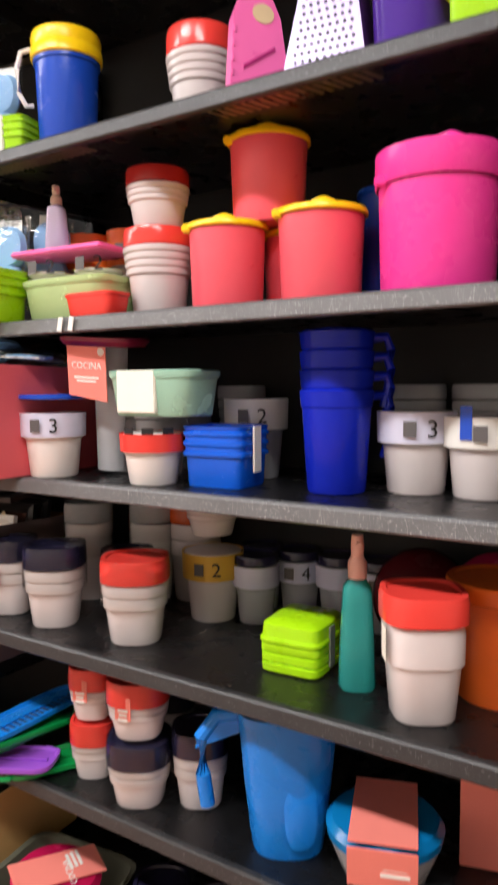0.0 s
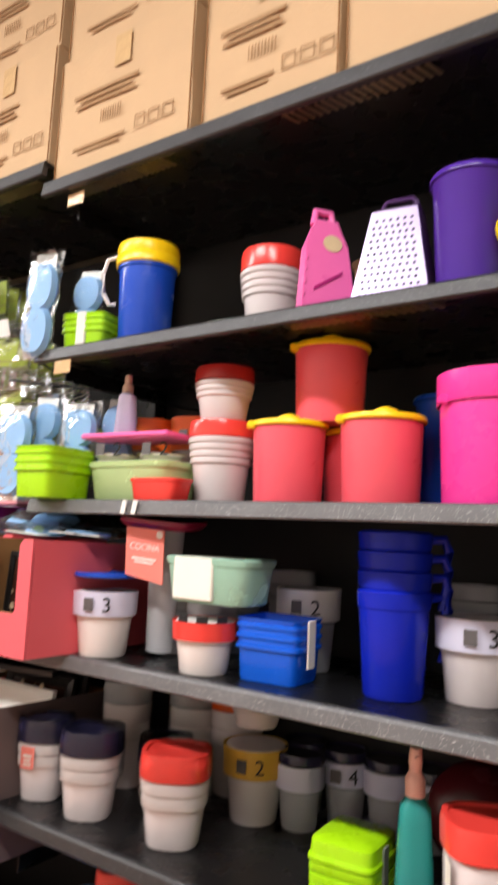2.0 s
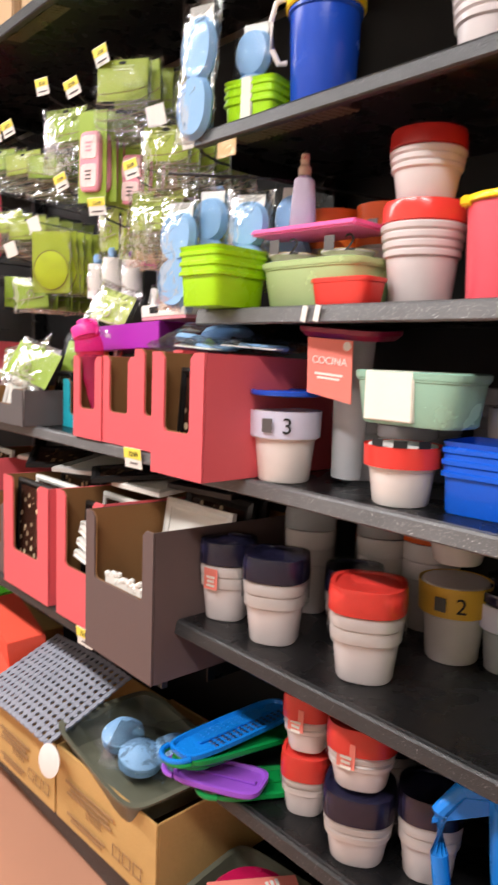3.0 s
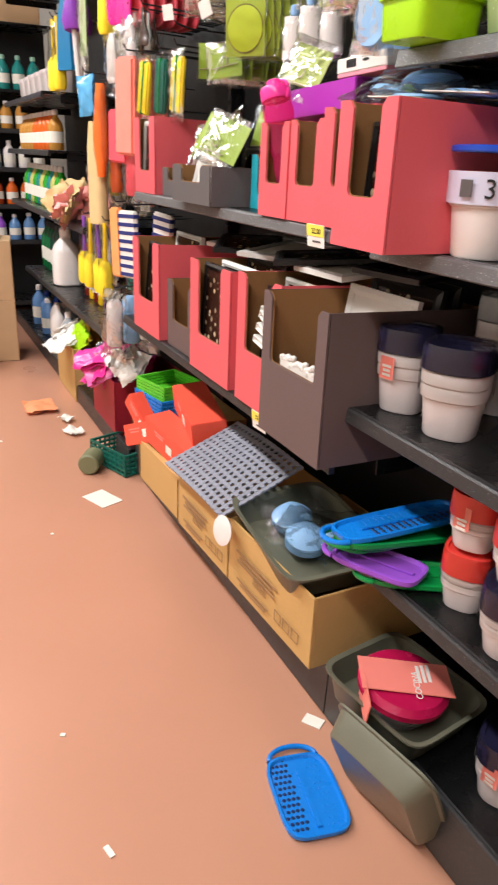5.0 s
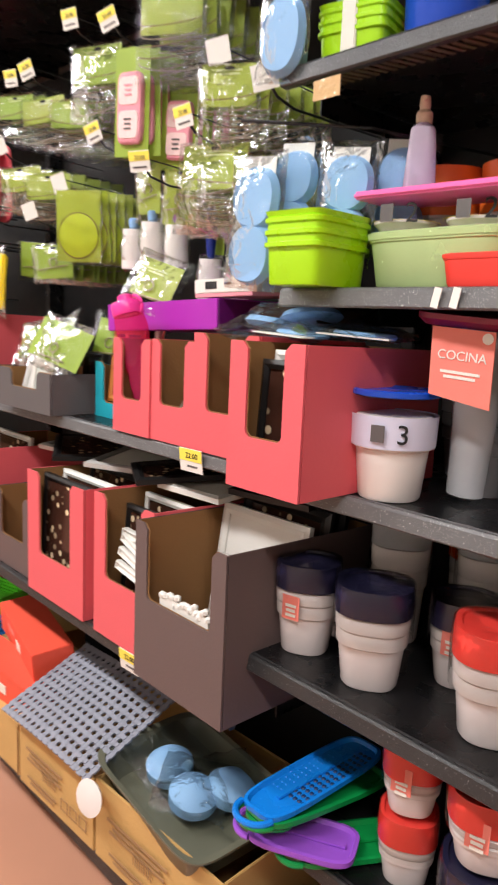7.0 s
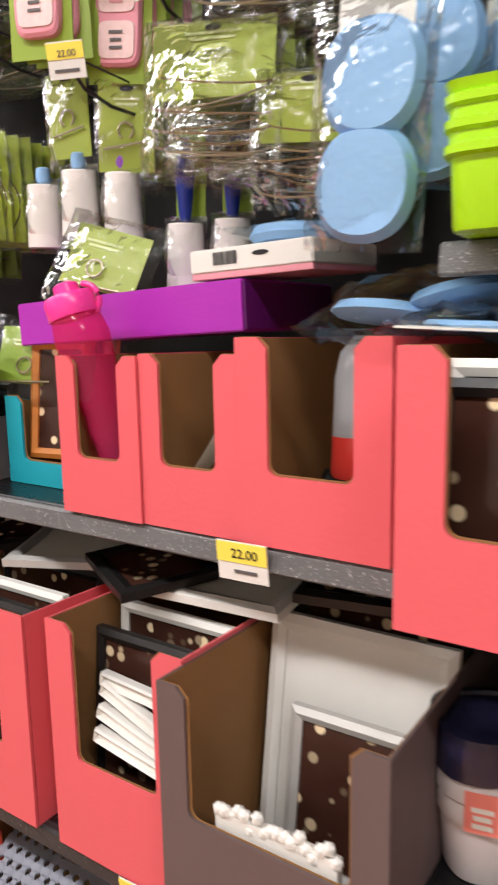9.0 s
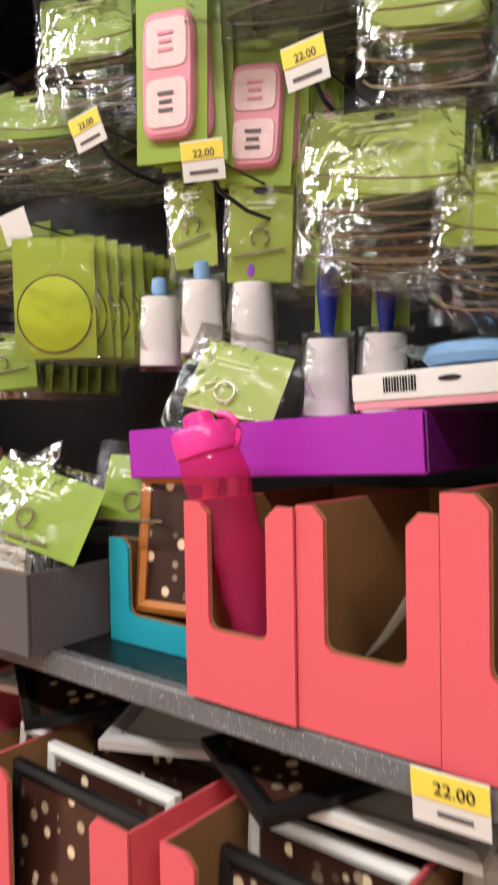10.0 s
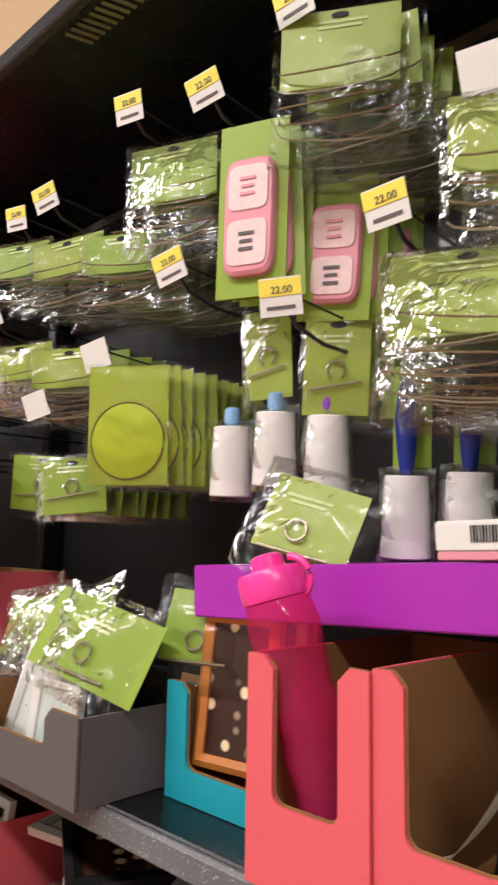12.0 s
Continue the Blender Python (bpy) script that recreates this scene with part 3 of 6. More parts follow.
def hook(x, z, y0=0.10, tag=LABELY, price="22.00", tilt=6, plain=False, yaw=14, tagged_hook=True):
    """A peg hook with a price tag on its front end."""
    t = thing("peg_hook", "black wire peg hook with a paper price tag", "peg hook", pose(x, BACK_Y, z), "peg hooks")
    L = BACK_Y - y0
    part(t, "rod", tube("rod", ((0, 0.002, 0), (0, -L * 0.8, 0), (0, -L + 0.02, 0.012), (0, -L, 0.03)), 0.0028, HOOK))
    part(t, "label_arm", tube("label_arm", ((0, 0.002, 0.03), (0, -L - 0.005, 0.05)), 0.0016, HOOK))
    if tagged_hook:
        c = part(t, "price_tag", block("price_tag", 0.052, 0.0015, 0.046, WHITE, 0.0), pose(0, -L - 0.008, 0.018, 12, tilt - 8, yaw), "white price tag with a yellow band")
        if not plain:
            part(c, "yellow_band", block("yellow_band", 0.052, 0.0008, 0.02, LABELY, 0), pose(0, -0.0014, 0.024))
            part(c, "price", letters(price, 0.012, GREYC), pose(0.002, -0.0024, 0.027))
            part(c, "print_bar", block("print_bar", 0.035, 0.0008, 0.004, GREYC, 0), pose(0, -0.0014, 0.008))
    return t

def blister(x, y, z, w, h, kind, label, n=5, gap=0.028, yaw=10, seed=0, cardm=None, d=0.03):
    """A row of packs on one hook; each pack is a thing of its own."""
    rnd = random.Random(seed + 11)
    for k in range(n):
        yy = y + k * gap
        if yy > BACK_Y - 0.03:
            break
        t = thing("hanging_pack", label, "hanging pack", pose(x + rnd.uniform(-0.004, 0.004), yy, z, rnd.uniform(-4, 4), rnd.uniform(-5, 5), yaw + rnd.uniform(-7, 7)), "hanging packs " + kind)
        cm = cardm or GCARD
        if kind == "disc":
            part(t, "card", block("card", w * 0.9, 0.0015, h * 0.95, GDCARD, 0), pose(0, 0, -h * 0.97))
            part(t, "disc", loft("disc", [(w * 0.4, w * 0.4, 0), (w * 0.4, w * 0.4, 0.002), (w * 0.38, w * 0.38, 0.003)], GDISC, 32), pose(0, -0.001, -h * 0.62, 90))
            part(t, "disc_ring", tube("disc_ring", arc(0, -h * 0.62, w * 0.41, 0, 350, 30, -0.003), 0.0014, WICK, 6))
            part(t, "bag", crinkle("bag", w, h, 0.03, seed % 3, rough=0.005), pose(0, -0.004, 0))
        elif kind == "card":
            part(t, "card", block("card", w, 0.0015, h, cm, 0), pose(0, 0, -h))
            part(t, "blister_tray", loft("blister_tray", [(w * 0.36, h * 0.33, 0), (w * 0.36, h * 0.33, 0.01), (w * 0.33, h * 0.31, 0.014)], PINK2B, 32, 6), pose(0, -0.001, -h * 0.56, 90))
            for q in (-1, 1):
                part(t, "insert", loft("insert", [(w * 0.29, h * 0.13, 0), (w * 0.28, h * 0.125, 0.002)], PALEPINK, 24, 6), pose(0, -0.0152, -h * (0.56 + 0.155 * q), 90))
                bars(t, 0, -0.0185, -h * (0.52 + 0.155 * q), w * 0.22, 3, 0.004, (PINK2B, GREYC)[q > 0], gap=2.6, rot=0)
        else:
            hh = h * (0.5 if kind == "wire" else 0.86)
            part(t, "card", block("card", w * 0.92, 0.0015, hh, cm, 0), pose(0, 0, -hh - 0.006))
            bars(t, 0, -0.0015, -hh * 0.24, w * 0.42, 2, 0.0035, PALEGRN, gap=2)
            part(t, "hang_hole", loft("hang_hole", [(0.011, 0.004, 0), (0.011, 0.004, 0.001)], INKD, 16), pose(0, -0.0012, -0.014, 90))
            if kind == "wire":
                for q in range(5):
                    sag = (0.012, 0.018, 0.008)[(q + k) % 3]
                    path = tuple((w * 0.46 * math.sin(a), -0.014 * math.cos(a), -sag * math.cos(a)) for a in (-1.57, -1.1, -0.6, 0.0, 0.6, 1.1, 1.57))
                    part(t, "wire", tube("wire", path, 0.0013, (WICK, WIRE, WICK)[q % 3], 5), pose(0, -0.004, -h * (0.4 + 0.11 * q), 0, rnd.uniform(-7, 7), 0))
            else:
                part(t, "hook_ware", tube("hook_ware", arc(0, -h * 0.5, 0.012, -60, 240, 10, -0.006), 0.0022, WIRE, 6))
                part(t, "hook_ware", tube("hook_ware", ((-w * 0.36, -0.006, -h * 0.68), (w * 0.36, -0.006, -h * 0.6)), 0.002, WIRE, 6))
            part(t, "bag", crinkle("bag", w * 1.05, h * 1.04, d, seed % 4, rough=0.007), pose(0, -0.002, 0))

PALEGRN = mat("pale_green_print", (206, 218, 150), 0.5)
PALEPINK = mat("pale_pink_insert", (238, 206, 204), 0.35, vary=0.15, scale=90)
PINK2B = mat("dusty_pink_plastic", (226, 150, 164), 0.35, vary=0.06)
NAVYH = mat("navy_handle", (24, 44, 130), 0.3)
def lint_roller(x, y, z, label, handle, n=1):
    t = thing("lint_roller", label, "lint roller", pose(x, y, z, 4, 3, 12), "hanging lint rollers")
    part(t, "roll", loft("roll", [(0.028, 0.028, 0), (0.031, 0.031, 0.002), (0.027, 0.027, 0.1), (0.025, 0.025, 0.102), (0.008, 0.008, 0.102)], WHITEP, 24))
    k = 0.125 if handle is NAVYH else 0.03
    part(t, "handle", loft("handle", [(0.008, 0.008, 0.1), (0.011, 0.011, 0.1 + 0.2 * k), (0.01 + 0.048 * k, 0.013, 0.1 + 0.56 * k), (0.011, 0.010, 0.1 + 0.92 * k), (0.008, 0.006, 0.1 + k)], handle, 16))
    if handle is NAVYH:
        part(t, "card", block("card", 0.05, 0.0015, 0.13, GCARD2, 0), pose(0, 0.02, 0.112))
        bars(t, 0, 0.0182, 0.2, 0.03, 2, 0.004, WHITE)
    part(t, "bag", crinkle("bag", 0.075, 0.12, 0.07, 2, rough=0.005), pose(0, 0, 0.112))
    return t

def bottle(x, y, z, r, h, m, cap, label, name="bottle", white_label=True, group="bottles", square=2.0):
    t = thing(name, label, "bottle", pose(x, y, z), group)
    part(t, "bottle_body", loft("bottle_body", [(r * 0.92, r * 0.92, 0), (r, r, 0.008), (r, r, h * 0.58), (r * 0.8, r * 0.8, h * 0.7), (r * 0.38, r * 0.38, h * 0.82), (r * 0.36, r * 0.36, h * 0.88)], m, 18, square))
    part(t, "cap", loft("cap", [(r * 0.42, r * 0.42, h * 0.87), (r * 0.42, r * 0.42, h * 0.97), (r * 0.3, r * 0.3, h)], cap, 14))
    if white_label:
        part(t, "paper_label", loft("paper_label", [(r * 1.01, r * 1.01, h * 0.18), (r * 1.01, r * 1.01, h * 0.46)], PAPER, 18, square, close=False))
    return t

# ---- shelving bay with plastic ware: upper shelves ----
for k, (cx, w, h) in enumerate(((-0.62, 0.42, 0.34), (-0.21, 0.38, 0.33), (0.225, 0.43, 0.32), (0.635, 0.32, 0.31), (1.06, 0.50, 0.42), (1.6, 0.5, 0.35), (2.15, 0.5, 0.35))):
    carton(cx, 0.005, ZSL if cx < 0 else ZS, w, 0.40, h, CARTON, "brown cardboard storage carton with printed marks on the top shelf", seed=k, shiny=(k == 4), prints=(k != 4), tape=(k != 4))
for k, (cx, w, h) in enumerate(((-0.62, 0.42, 0.30), (-0.21, 0.38, 0.32), (0.23, 0.42, 0.3), (0.64, 0.31, 0.3))):
    carton(cx, 0.012, (ZSL if cx < 0 else ZS) + (0.34, 0.33, 0.32, 0.31)[k] + 0.004, w, 0.38, h, CARTON, "brown cardboard carton stacked on another carton", seed=k + 20)

tray_stack(0.08, 0.10, ZA, 0.125, 0.10, 0.095, 3, LIME, "lime green nested trays with a white paper band", True, 14)
solid("red_folder", block("red_folder", 0.05, 0.012, 0.2, mat("crimson_plastic", (206, 34, 66), 0.4), 0.003), pose(0.12, 0.2, ZA), "crimson plastic board standing on the shelf", "board")
t = thing("drink_jug", "royal blue canister with yellow lid and white carry handle", "canister", pose(0.205, 0.15, ZA, 0, 0, 20))
part(t, "jug_body", loft("jug_body", [(0.058, 0.058, 0), (0.061, 0.061, 0.005), (0.068, 0.068, 0.2), (0.072, 0.072, 0.203), (0.072, 0.072, 0.212)], BLUE, 40))
part(t, "lid", loft("lid", [(0.074, 0.074, 0.21), (0.077, 0.077, 0.213), (0.077, 0.077, 0.232), (0.074, 0.074, 0.236), (0.076, 0.076, 0.252), (0.073, 0.073, 0.264), (0.066, 0.066, 0.266), (0.064, 0.064, 0.26), (0.001, 0.001, 0.26)], YEL, 40))
part(t, "carry_handle", tube("carry_handle", ((-0.06, -0.035, 0.235), (-0.085, -0.045, 0.225), (-0.094, -0.048, 0.19), (-0.09, -0.046, 0.14), (-0.078, -0.04, 0.115), (-0.066, -0.03, 0.118)), 0.0055, WHITEP))
for k in range(1):
    deli_cup(0.555, 0.17, ZA, 0.066, 0.188, REDP, "stack of milky food cups with red lid in film", 0.045, rims=4)
box_tub(0.245, 0.36, ZA, 0.13, 0.1, 0.09, mat("dull_teal_plastic", (60, 120, 110), 0.4), "dull teal lidded food box")
box_tub(0.365, 0.28, ZA, 0.12, 0.09, 0.09, MINT, "mint food box with white paper label", paper=True)
box_tub(0.685, 0.32, ZA, 0.15, 0.12, 0.1, MILK, "cloudy food box at the back of the shelf")
box_tub(0.745, 0.36, ZA + 0.1, 0.15, 0.12, 0.1, mat("tan_plastic", (180, 140, 100), 0.4), "tan food box on another box")

def grater(x, y, z, w, d, h, m, side, label, rz):
    t = thing("box_grater", label, "grater", pose(x, y, z, 0, 0, rz), "kitchen graters")
    part(t, "grater_body", loft("grater_body", [(w / 2, d / 2, 0), (w / 2 * 0.98, d / 2 * 0.98, 0.006), (w * 0.29, d * 0.27, h * 0.86), (w * 0.29, d * 0.27, h * 0.87)], side, 32, 9))
    lean = math.degrees(math.atan2(d / 2 - d * 0.27, h * 0.86))
    face = ((-w * 0.485, 0.005), (w * 0.485, 0.005), (w * 0.285, h * 0.855), (-w * 0.285, h * 0.855))
    f = part(t, "face_plate", slab("face_plate", tuple((round(a, 4), round(b, 4)) for a, b in face), 0.002, m), pose(0, -d / 2 - 0.003, 0, -lean))
    for j in range(12):
        zz = h * (0.1 + 0.06 * j)
        half = w * (0.46 - 0.2 * (zz / h)) - 0.012
        nn = max(2, int(half * 2 / 0.012))
        for i in range(nn + 1):
            px = -half + 2 * half * (i + 0.25 * (j % 2)) / (nn + 0.25)
            part(f, "hole", loft("hole", [(0.0034, 0.0034, 0), (0.003, 0.003, 0.001)], INKD, 8), pose(px, -0.0012, zz, 90))
    part(t, "handle", tube("handle", ((-w * 0.26, 0, h * 0.86), (-w * 0.2, 0, h * 0.97), (-w * 0.16, 0, h), (w * 0.16, 0, h), (w * 0.2, 0, h * 0.97), (w * 0.26, 0, h * 0.86)), 0.005, side))
    return t

grater(0.86, 0.14, ZA, 0.15, 0.13, 0.225, LAV, mat("plum_plastic", (70, 36, 90), 0.35), "lavender steel box grater with plum handle", 8)
t = thing("vegetable_slicer", "candy pink plastic slicer with oval sticker", "slicer", pose(0.73, 0.10, ZA, -8, 0, 52), "kitchen graters")
part(t, "slicer_body", slab("slicer_body", ((-0.058, 0), (0.058, 0), (0.045, 0.15), (0.024, 0.205), (-0.02, 0.205), (-0.042, 0.15)), 0.03, PINK2))
part(t, "blade_slot", slab("blade_slot", ((-0.03, 0.05), (0.03, 0.09), (0.03, 0.097), (-0.03, 0.057)), 0.034, mat("magenta_slot", (170, 30, 110), 0.4)))
part(t, "handle", tube("handle", ((-0.02, 0, 0.2), (-0.016, 0, 0.23), (0.016, 0, 0.23), (0.02, 0, 0.2)), 0.008, PINK2))
part(t, "sticker", loft("sticker", [(0.02, 0.018, 0), (0.02, 0.018, 0.001)], mat("beige_sticker", (214, 190, 150), 0.5), 20), pose(0.012, -0.0155, 0.155, 90))
for k in range(5):
    part(t, "rib", block("rib", 0.004, 0.036, 0.014, PINK2, 0.001), pose(-0.054 + 0.003 * k, 0, 0.01 + 0.026 * k))
t = tub(1., 0.13, ZA, 0.07, 0.225, PURP, PURP, "violet plastic canister with yellow round sticker", False, name="storage_canister", taper=0.84)
part(t, "round_sticker", loft("round_sticker", [(0.03, 0.03, 0), (0.03, 0.03, 0.002)], YEL, 24), pose(0.045, -0.062, 0.10, 90, 0, 35))
part(t, "sticker_print", loft("sticker_print", [(0.02, 0.02, 0), (0.02, 0.02, 0.001)], mat("olive_print", (150, 150, 60), 0.5), 24), pose(0.0465, -0.0645, 0.10, 90, 0, 35))
tray_stack(1.13, 0.09, ZA, 0.12, 0.12, 0.165, 5, LIME, "tall stack of lime green plastic baskets", False, 10)

# second shelf
t = tray_stack(0.095, 0.005, ZB, 0.12, 0.15, 0.112, 3, LIME, "lime green nested rectangular baskets", False, 4)
box_tub(0.283, 0.10, ZB, 0.245, 0.14, 0.085, MINT2, "pale lime rectangular food container", name="food_box")
box_tub(0.38, 0.05, ZB, 0.13, 0.07, 0.046, REDP, "small tomato red lidded box")
deli_cup(0.195, 0.1, ZB + 0.086, 0.052, 0.05, None, "short cup with yellow printed band and number", band=LABELY, number="2", rims=1)
deli_cup(0.315, 0.12, ZB + 0.086, 0.052, 0.05, None, "short cup with yellow printed band and number two", band=LABELY, number="2", rims=1)
solid("cutting_board", block("cutting_board", 0.25, 0.13, 0.012, PINK2, 0.004), pose(0.255, 0.11, ZB + 0.138, 0, 0, 4), "pink plastic board lying on two cups", "board")
spray_bottle(0.215, 0.10, ZB + 0.151, 0.025, 0.14, mat("clear_lilac_plastic", (214, 200, 220), 0.15, trans=0.5), mat("beige_plastic", (206, 180, 160), 0.4), "small clear spray bottle with beige head")
ORB = mat("orange_band", (220, 108, 36), 0.4)
for dx, dy in ((0.24, 0.22), (0.37, 0.24)):
    deli_cup(dx - 0.055, dy, ZB, 0.062, 0.235, None, "tall cups with orange printed band", band=ORB, number="2", rims=2)
deli_cup(0.465, 0.14, ZB, 0.069, 0.172, REDP, "stack of milky food cups with red lid", 0.035, rims=4)
deli_cup(0.465, 0.14, ZB + 0.173, 0.063, 0.115, mat("dark_red_lid", (170, 40, 36), 0.2), "milky food cups with dark red lid stacked on others", 0.03, rims=3)
tub(0.63, 0.145, ZB, 0.075, 0.163, TUB, YEL, "coral red plastic tub with yellow pouring lid")
tub(0.83, 0.145, ZB, 0.078, 0.163, TUB, YEL, "coral red plastic tub with yellow pouring lid and tab")
tub(0.72, 0.27, ZB, 0.075, 0.158, TUB, YEL, "coral red plastic tub behind two others")
tub(0.69, 0.20, ZB + 0.164, 0.076, 0.163, TUB, YEL, "coral red plastic tub stacked on other tubs")
tub(0.895, 0.34, ZB, 0.075, 0.23, BLUE, BLUE, "royal blue plastic bucket at the back", False)
t = tub(1.045, 0.125, ZB, 0.096, 0.215, PINK, PINK, "large hot pink bucket with lid and clip", True, lid_h=0.05, taper=0.9, name="lidded_bucket", lip=1.02)

# third shelf
BLUEB = mat("blue_white_band", (206, 206, 226), 0.35, vary=0.05)
t = deli_cup(0.231, 0.06, ZC, 0.066, 0.168, None, "white food cup with printed label band and blue rim", band=BLUEB, number="3", body=WHITEP, rims=1, facing=38)
part(t, "blue_rim", loft("blue_rim", [(0.067, 0.067, 0.164), (0.0705, 0.0705, 0.166), (0.0705, 0.0705, 0.173), (0.066, 0.066, 0.175), (0.058, 0.058, 0.172)], BLUE, 32))
for cx, cy in ((0.36, 0.22), (0.47, 0.2), (0.44, 0.33), (0.27, 0.33)):
    deli_cup(cx - 0.055, cy, ZC, 0.058, 0.15, CLEAR, "smoky clear cup in shade on the shelf", body=CLEAR, rims=2)
t = deli_cup(0.499, 0.072, ZC, 0.062, 0.132, None, "white food cup with red printed band", band=REDP, body=WHITEP, rims=1)
for k in (-1, 0, 1):
    part(t, "print_bar", block("print_bar", 0.022, 0.001, 0.012, INKD, 0), pose(math.sin(k * 0.6) * 0.066, -math.cos(k * 0.6) * 0.0665, 0.1, 0, 0, math.degrees(k * 0.6)))
box_tub(0.515, 0.09, ZC + 0.133, 0.21, 0.12, 0.088, MINT, "mint rectangular food box with white paper label", paper=True)
t = tray_stack(0.637, 0.125, ZC, 0.138, 0.12, 0.115, 3, mat("cobalt_plastic", (10, 88, 208), 0.25, vary=0.05), "cobalt blue nested rectangular tubs with paper band", False, 4)
part(t, "paper_band", block("paper_band", 0.004, 0.026, 0.085, PAPER, 0), pose(0.0725, -0.01, 0.03))
deli_cup(0.62, 0.26, ZC, 0.064, 0.195, None, "grey clear cup with white label band", band=WHITE, number="2", body=CLEAR, rims=2)
deli_cup(0.980, 0.22, ZC, 0.066, 0.175, None, "clear food cup with white label band and number three", band=BLUEB, number="3", body=MILK, rims=2)
t = deli_cup(1.097, 0.22, ZC, 0.064, 0.168, None, "clear food cup with white label band and number four", band=WHITE, number="4", body=MILK, rims=2)
part(t, "blue_patch", block("blue_patch", 0.02, 0.001, 0.055, BLUE, 0), pose(-0.045, -0.052, 0.1, 0, 0, -40))
for cx, cy in ((0.8, 0.36), (0.98, 0.38), (1.1, 0.4), (0.56, 0.38)):
    deli_cup(cx - 0.055, cy, ZC, 0.055, 0.19, CLEAR, "smoky clear cup at the back of the shelf", body=CLEAR, rims=3)
t = thing("mug_stack", "stack of deep blue plastic mugs with handles", "mugs", pose(0.856, 0.155, ZC, 0, 0, 35))
prof = [(0.05, 0.05, 0), (0.053, 0.053, 0.005), (0.062, 0.062, 0.15)]
for k in range(4):
    prof += [(0.064, 0.064, 0.152 + 0.034 * k), (0.067, 0.067, 0.18 + 0.034 * k), (0.062, 0.062, 0.184 + 0.034 * k)]
prof += [(0.058, 0.058, 0.285), (0.05, 0.05, 0.2)]
part(t, "mug_bodies", loft("mug_bodies", prof, BLUE2, 40))
for k in range(4):
    part(t, "handle", tube("handle", ((0.06, 0, 0.17 + 0.034 * k), (0.088, 0, 0.172 + 0.034 * k), (0.097, 0, 0.15 + 0.034 * k), (0.094, 0, 0.09 + 0.034 * k), (0.085, 0, 0.06 + 0.03 * k)), 0.0085, BLUE2))
# hanging sleeve and blue film packs under the second shelf
t = thing("label_sleeve", "salmon pink cardboard sleeve around a container", "sleeve", pose(0.345, 0.05, ZC + 0.172, 4, 4, 8))
part(t, "sleeve_sheet", slab("sleeve_sheet", ((-0.045, 0), (0.05, -0.01), (0.045, 0.1), (-0.05, 0.1)), 0.003, PINKP))
part(t, "wording", letters("COCINA", 0.019, WHITE), pose(0, -0.0025, 0.055))
bars(t, 0.0, -0.0022, 0.035, 0.06, 2, 0.004, WHITE)
part(t, "round_mark", loft("round_mark", [(0.008, 0.008, 0), (0.008, 0.008, 0.001)], WHITE, 16), pose(0.035, -0.0018, 0.09, 90))
part(t, "container", loft("container", [(0.08, 0.05, 0.1), (0.09, 0.06, 0.11), (0.09, 0.06, 0.118)], MAROON, 32, 4), pose(0, 0.06, 0))
part(t, "stem", loft("stem", [(0.03, 0.026, -0.166), (0.04, 0.032, 0.1)], CLEAR, 24), pose(0, 0.08, 0))

# fourth shelf
def navy_cup(x, y, z, r=0.062, h=0.18, lid=NAVY, sticker=True, rims=2, label="milky food cups with glossy navy lid in film"):
    r, h = r * 0.94, h * 0.95
    t = deli_cup(x, y, z, r, h, lid, label, 0.048, rims=rims, p=2.6)
    if sticker:
        part(t, "sticker", block("sticker", 0.035, 0.001, 0.045, PINKP, 0), pose(-r * 0.35, -r * 0.97, h * 0.42, 0, 0, -20))
        bars(t, -r * 0.35, -r * 0.97 - 0.0012, h * 0.56, 0.022, 3, 0.005, WHITE, rot=-20)
    part(t, "film", loft("film", [(r * 1.06, r * 1.06, h * 0.45), (r * 1.08, r * 1.08, h * 0.8), (r * 1.04, r * 1.04, h * 1.01), (r * 0.5, r * 0.5, h * 1.03)], FILM, 28, 2.3, close=False))
    return t
navy_cup(0.06, 0.072, ZD)
navy_cup(0.215, 0.067, ZD, 0.068, 0.185, sticker=False)
navy_cup(0.315, 0.19, ZD, 0.06, 0.16)
navy_cup(0.436, 0.083, ZD, 0.072, 0.182, REDP, False, label="milky food cups with tomato red lid in film")
navy_cup(0.135, 0.25, ZD, 0.06, 0.25, CLEAR, False, label="tall clear cups in film at the shelf back")
navy_cup(0.275, 0.33, ZD, 0.06, 0.25, CLEAR, False, label="tall clear cups in film at the shelf back")
deli_cup(0.215, 0.41, ZD, 0.06, 0.2, ORANGE2, "cup with burnt orange lid in shade", 0.05)
deli_cup(0.365, 0.38, ZD, 0.066, 0.24, ORANGE2, "tall cup with burnt orange lid in shade", 0.05)
t = deli_cup(0.49, 0.28, ZD, 0.066, 0.185, None, "milky food cup with yellow printed band", band=mat("ochre_band", (214, 168, 60), 0.4), number="2", rims=2)
deli_cup(0.49, 0.28, ZD + 0.19, 0.06, 0.09, None, "milky cup stacked on a banded cup", rims=2)
for cx, cy, nn in ((0.60, 0.4, ""), (0.70, 0.40, "4"), (0.80, 0.40, ""), (0.90, 0.4, "2"), (0.64, 0.31, "")):
    deli_cup(cx - 0.055, cy, ZD, 0.05, 0.15, NAVY, "clear cup with white label and navy lid at the back", 0.02, band=BLUEB, number=nn, body=CLEAR, rims=1)
t = thing("lime_food_cube", "lime green square lidded food boxes stacked", "food container", pose(0.793, 0.145, ZD, 0, 0, 4))
prof = []
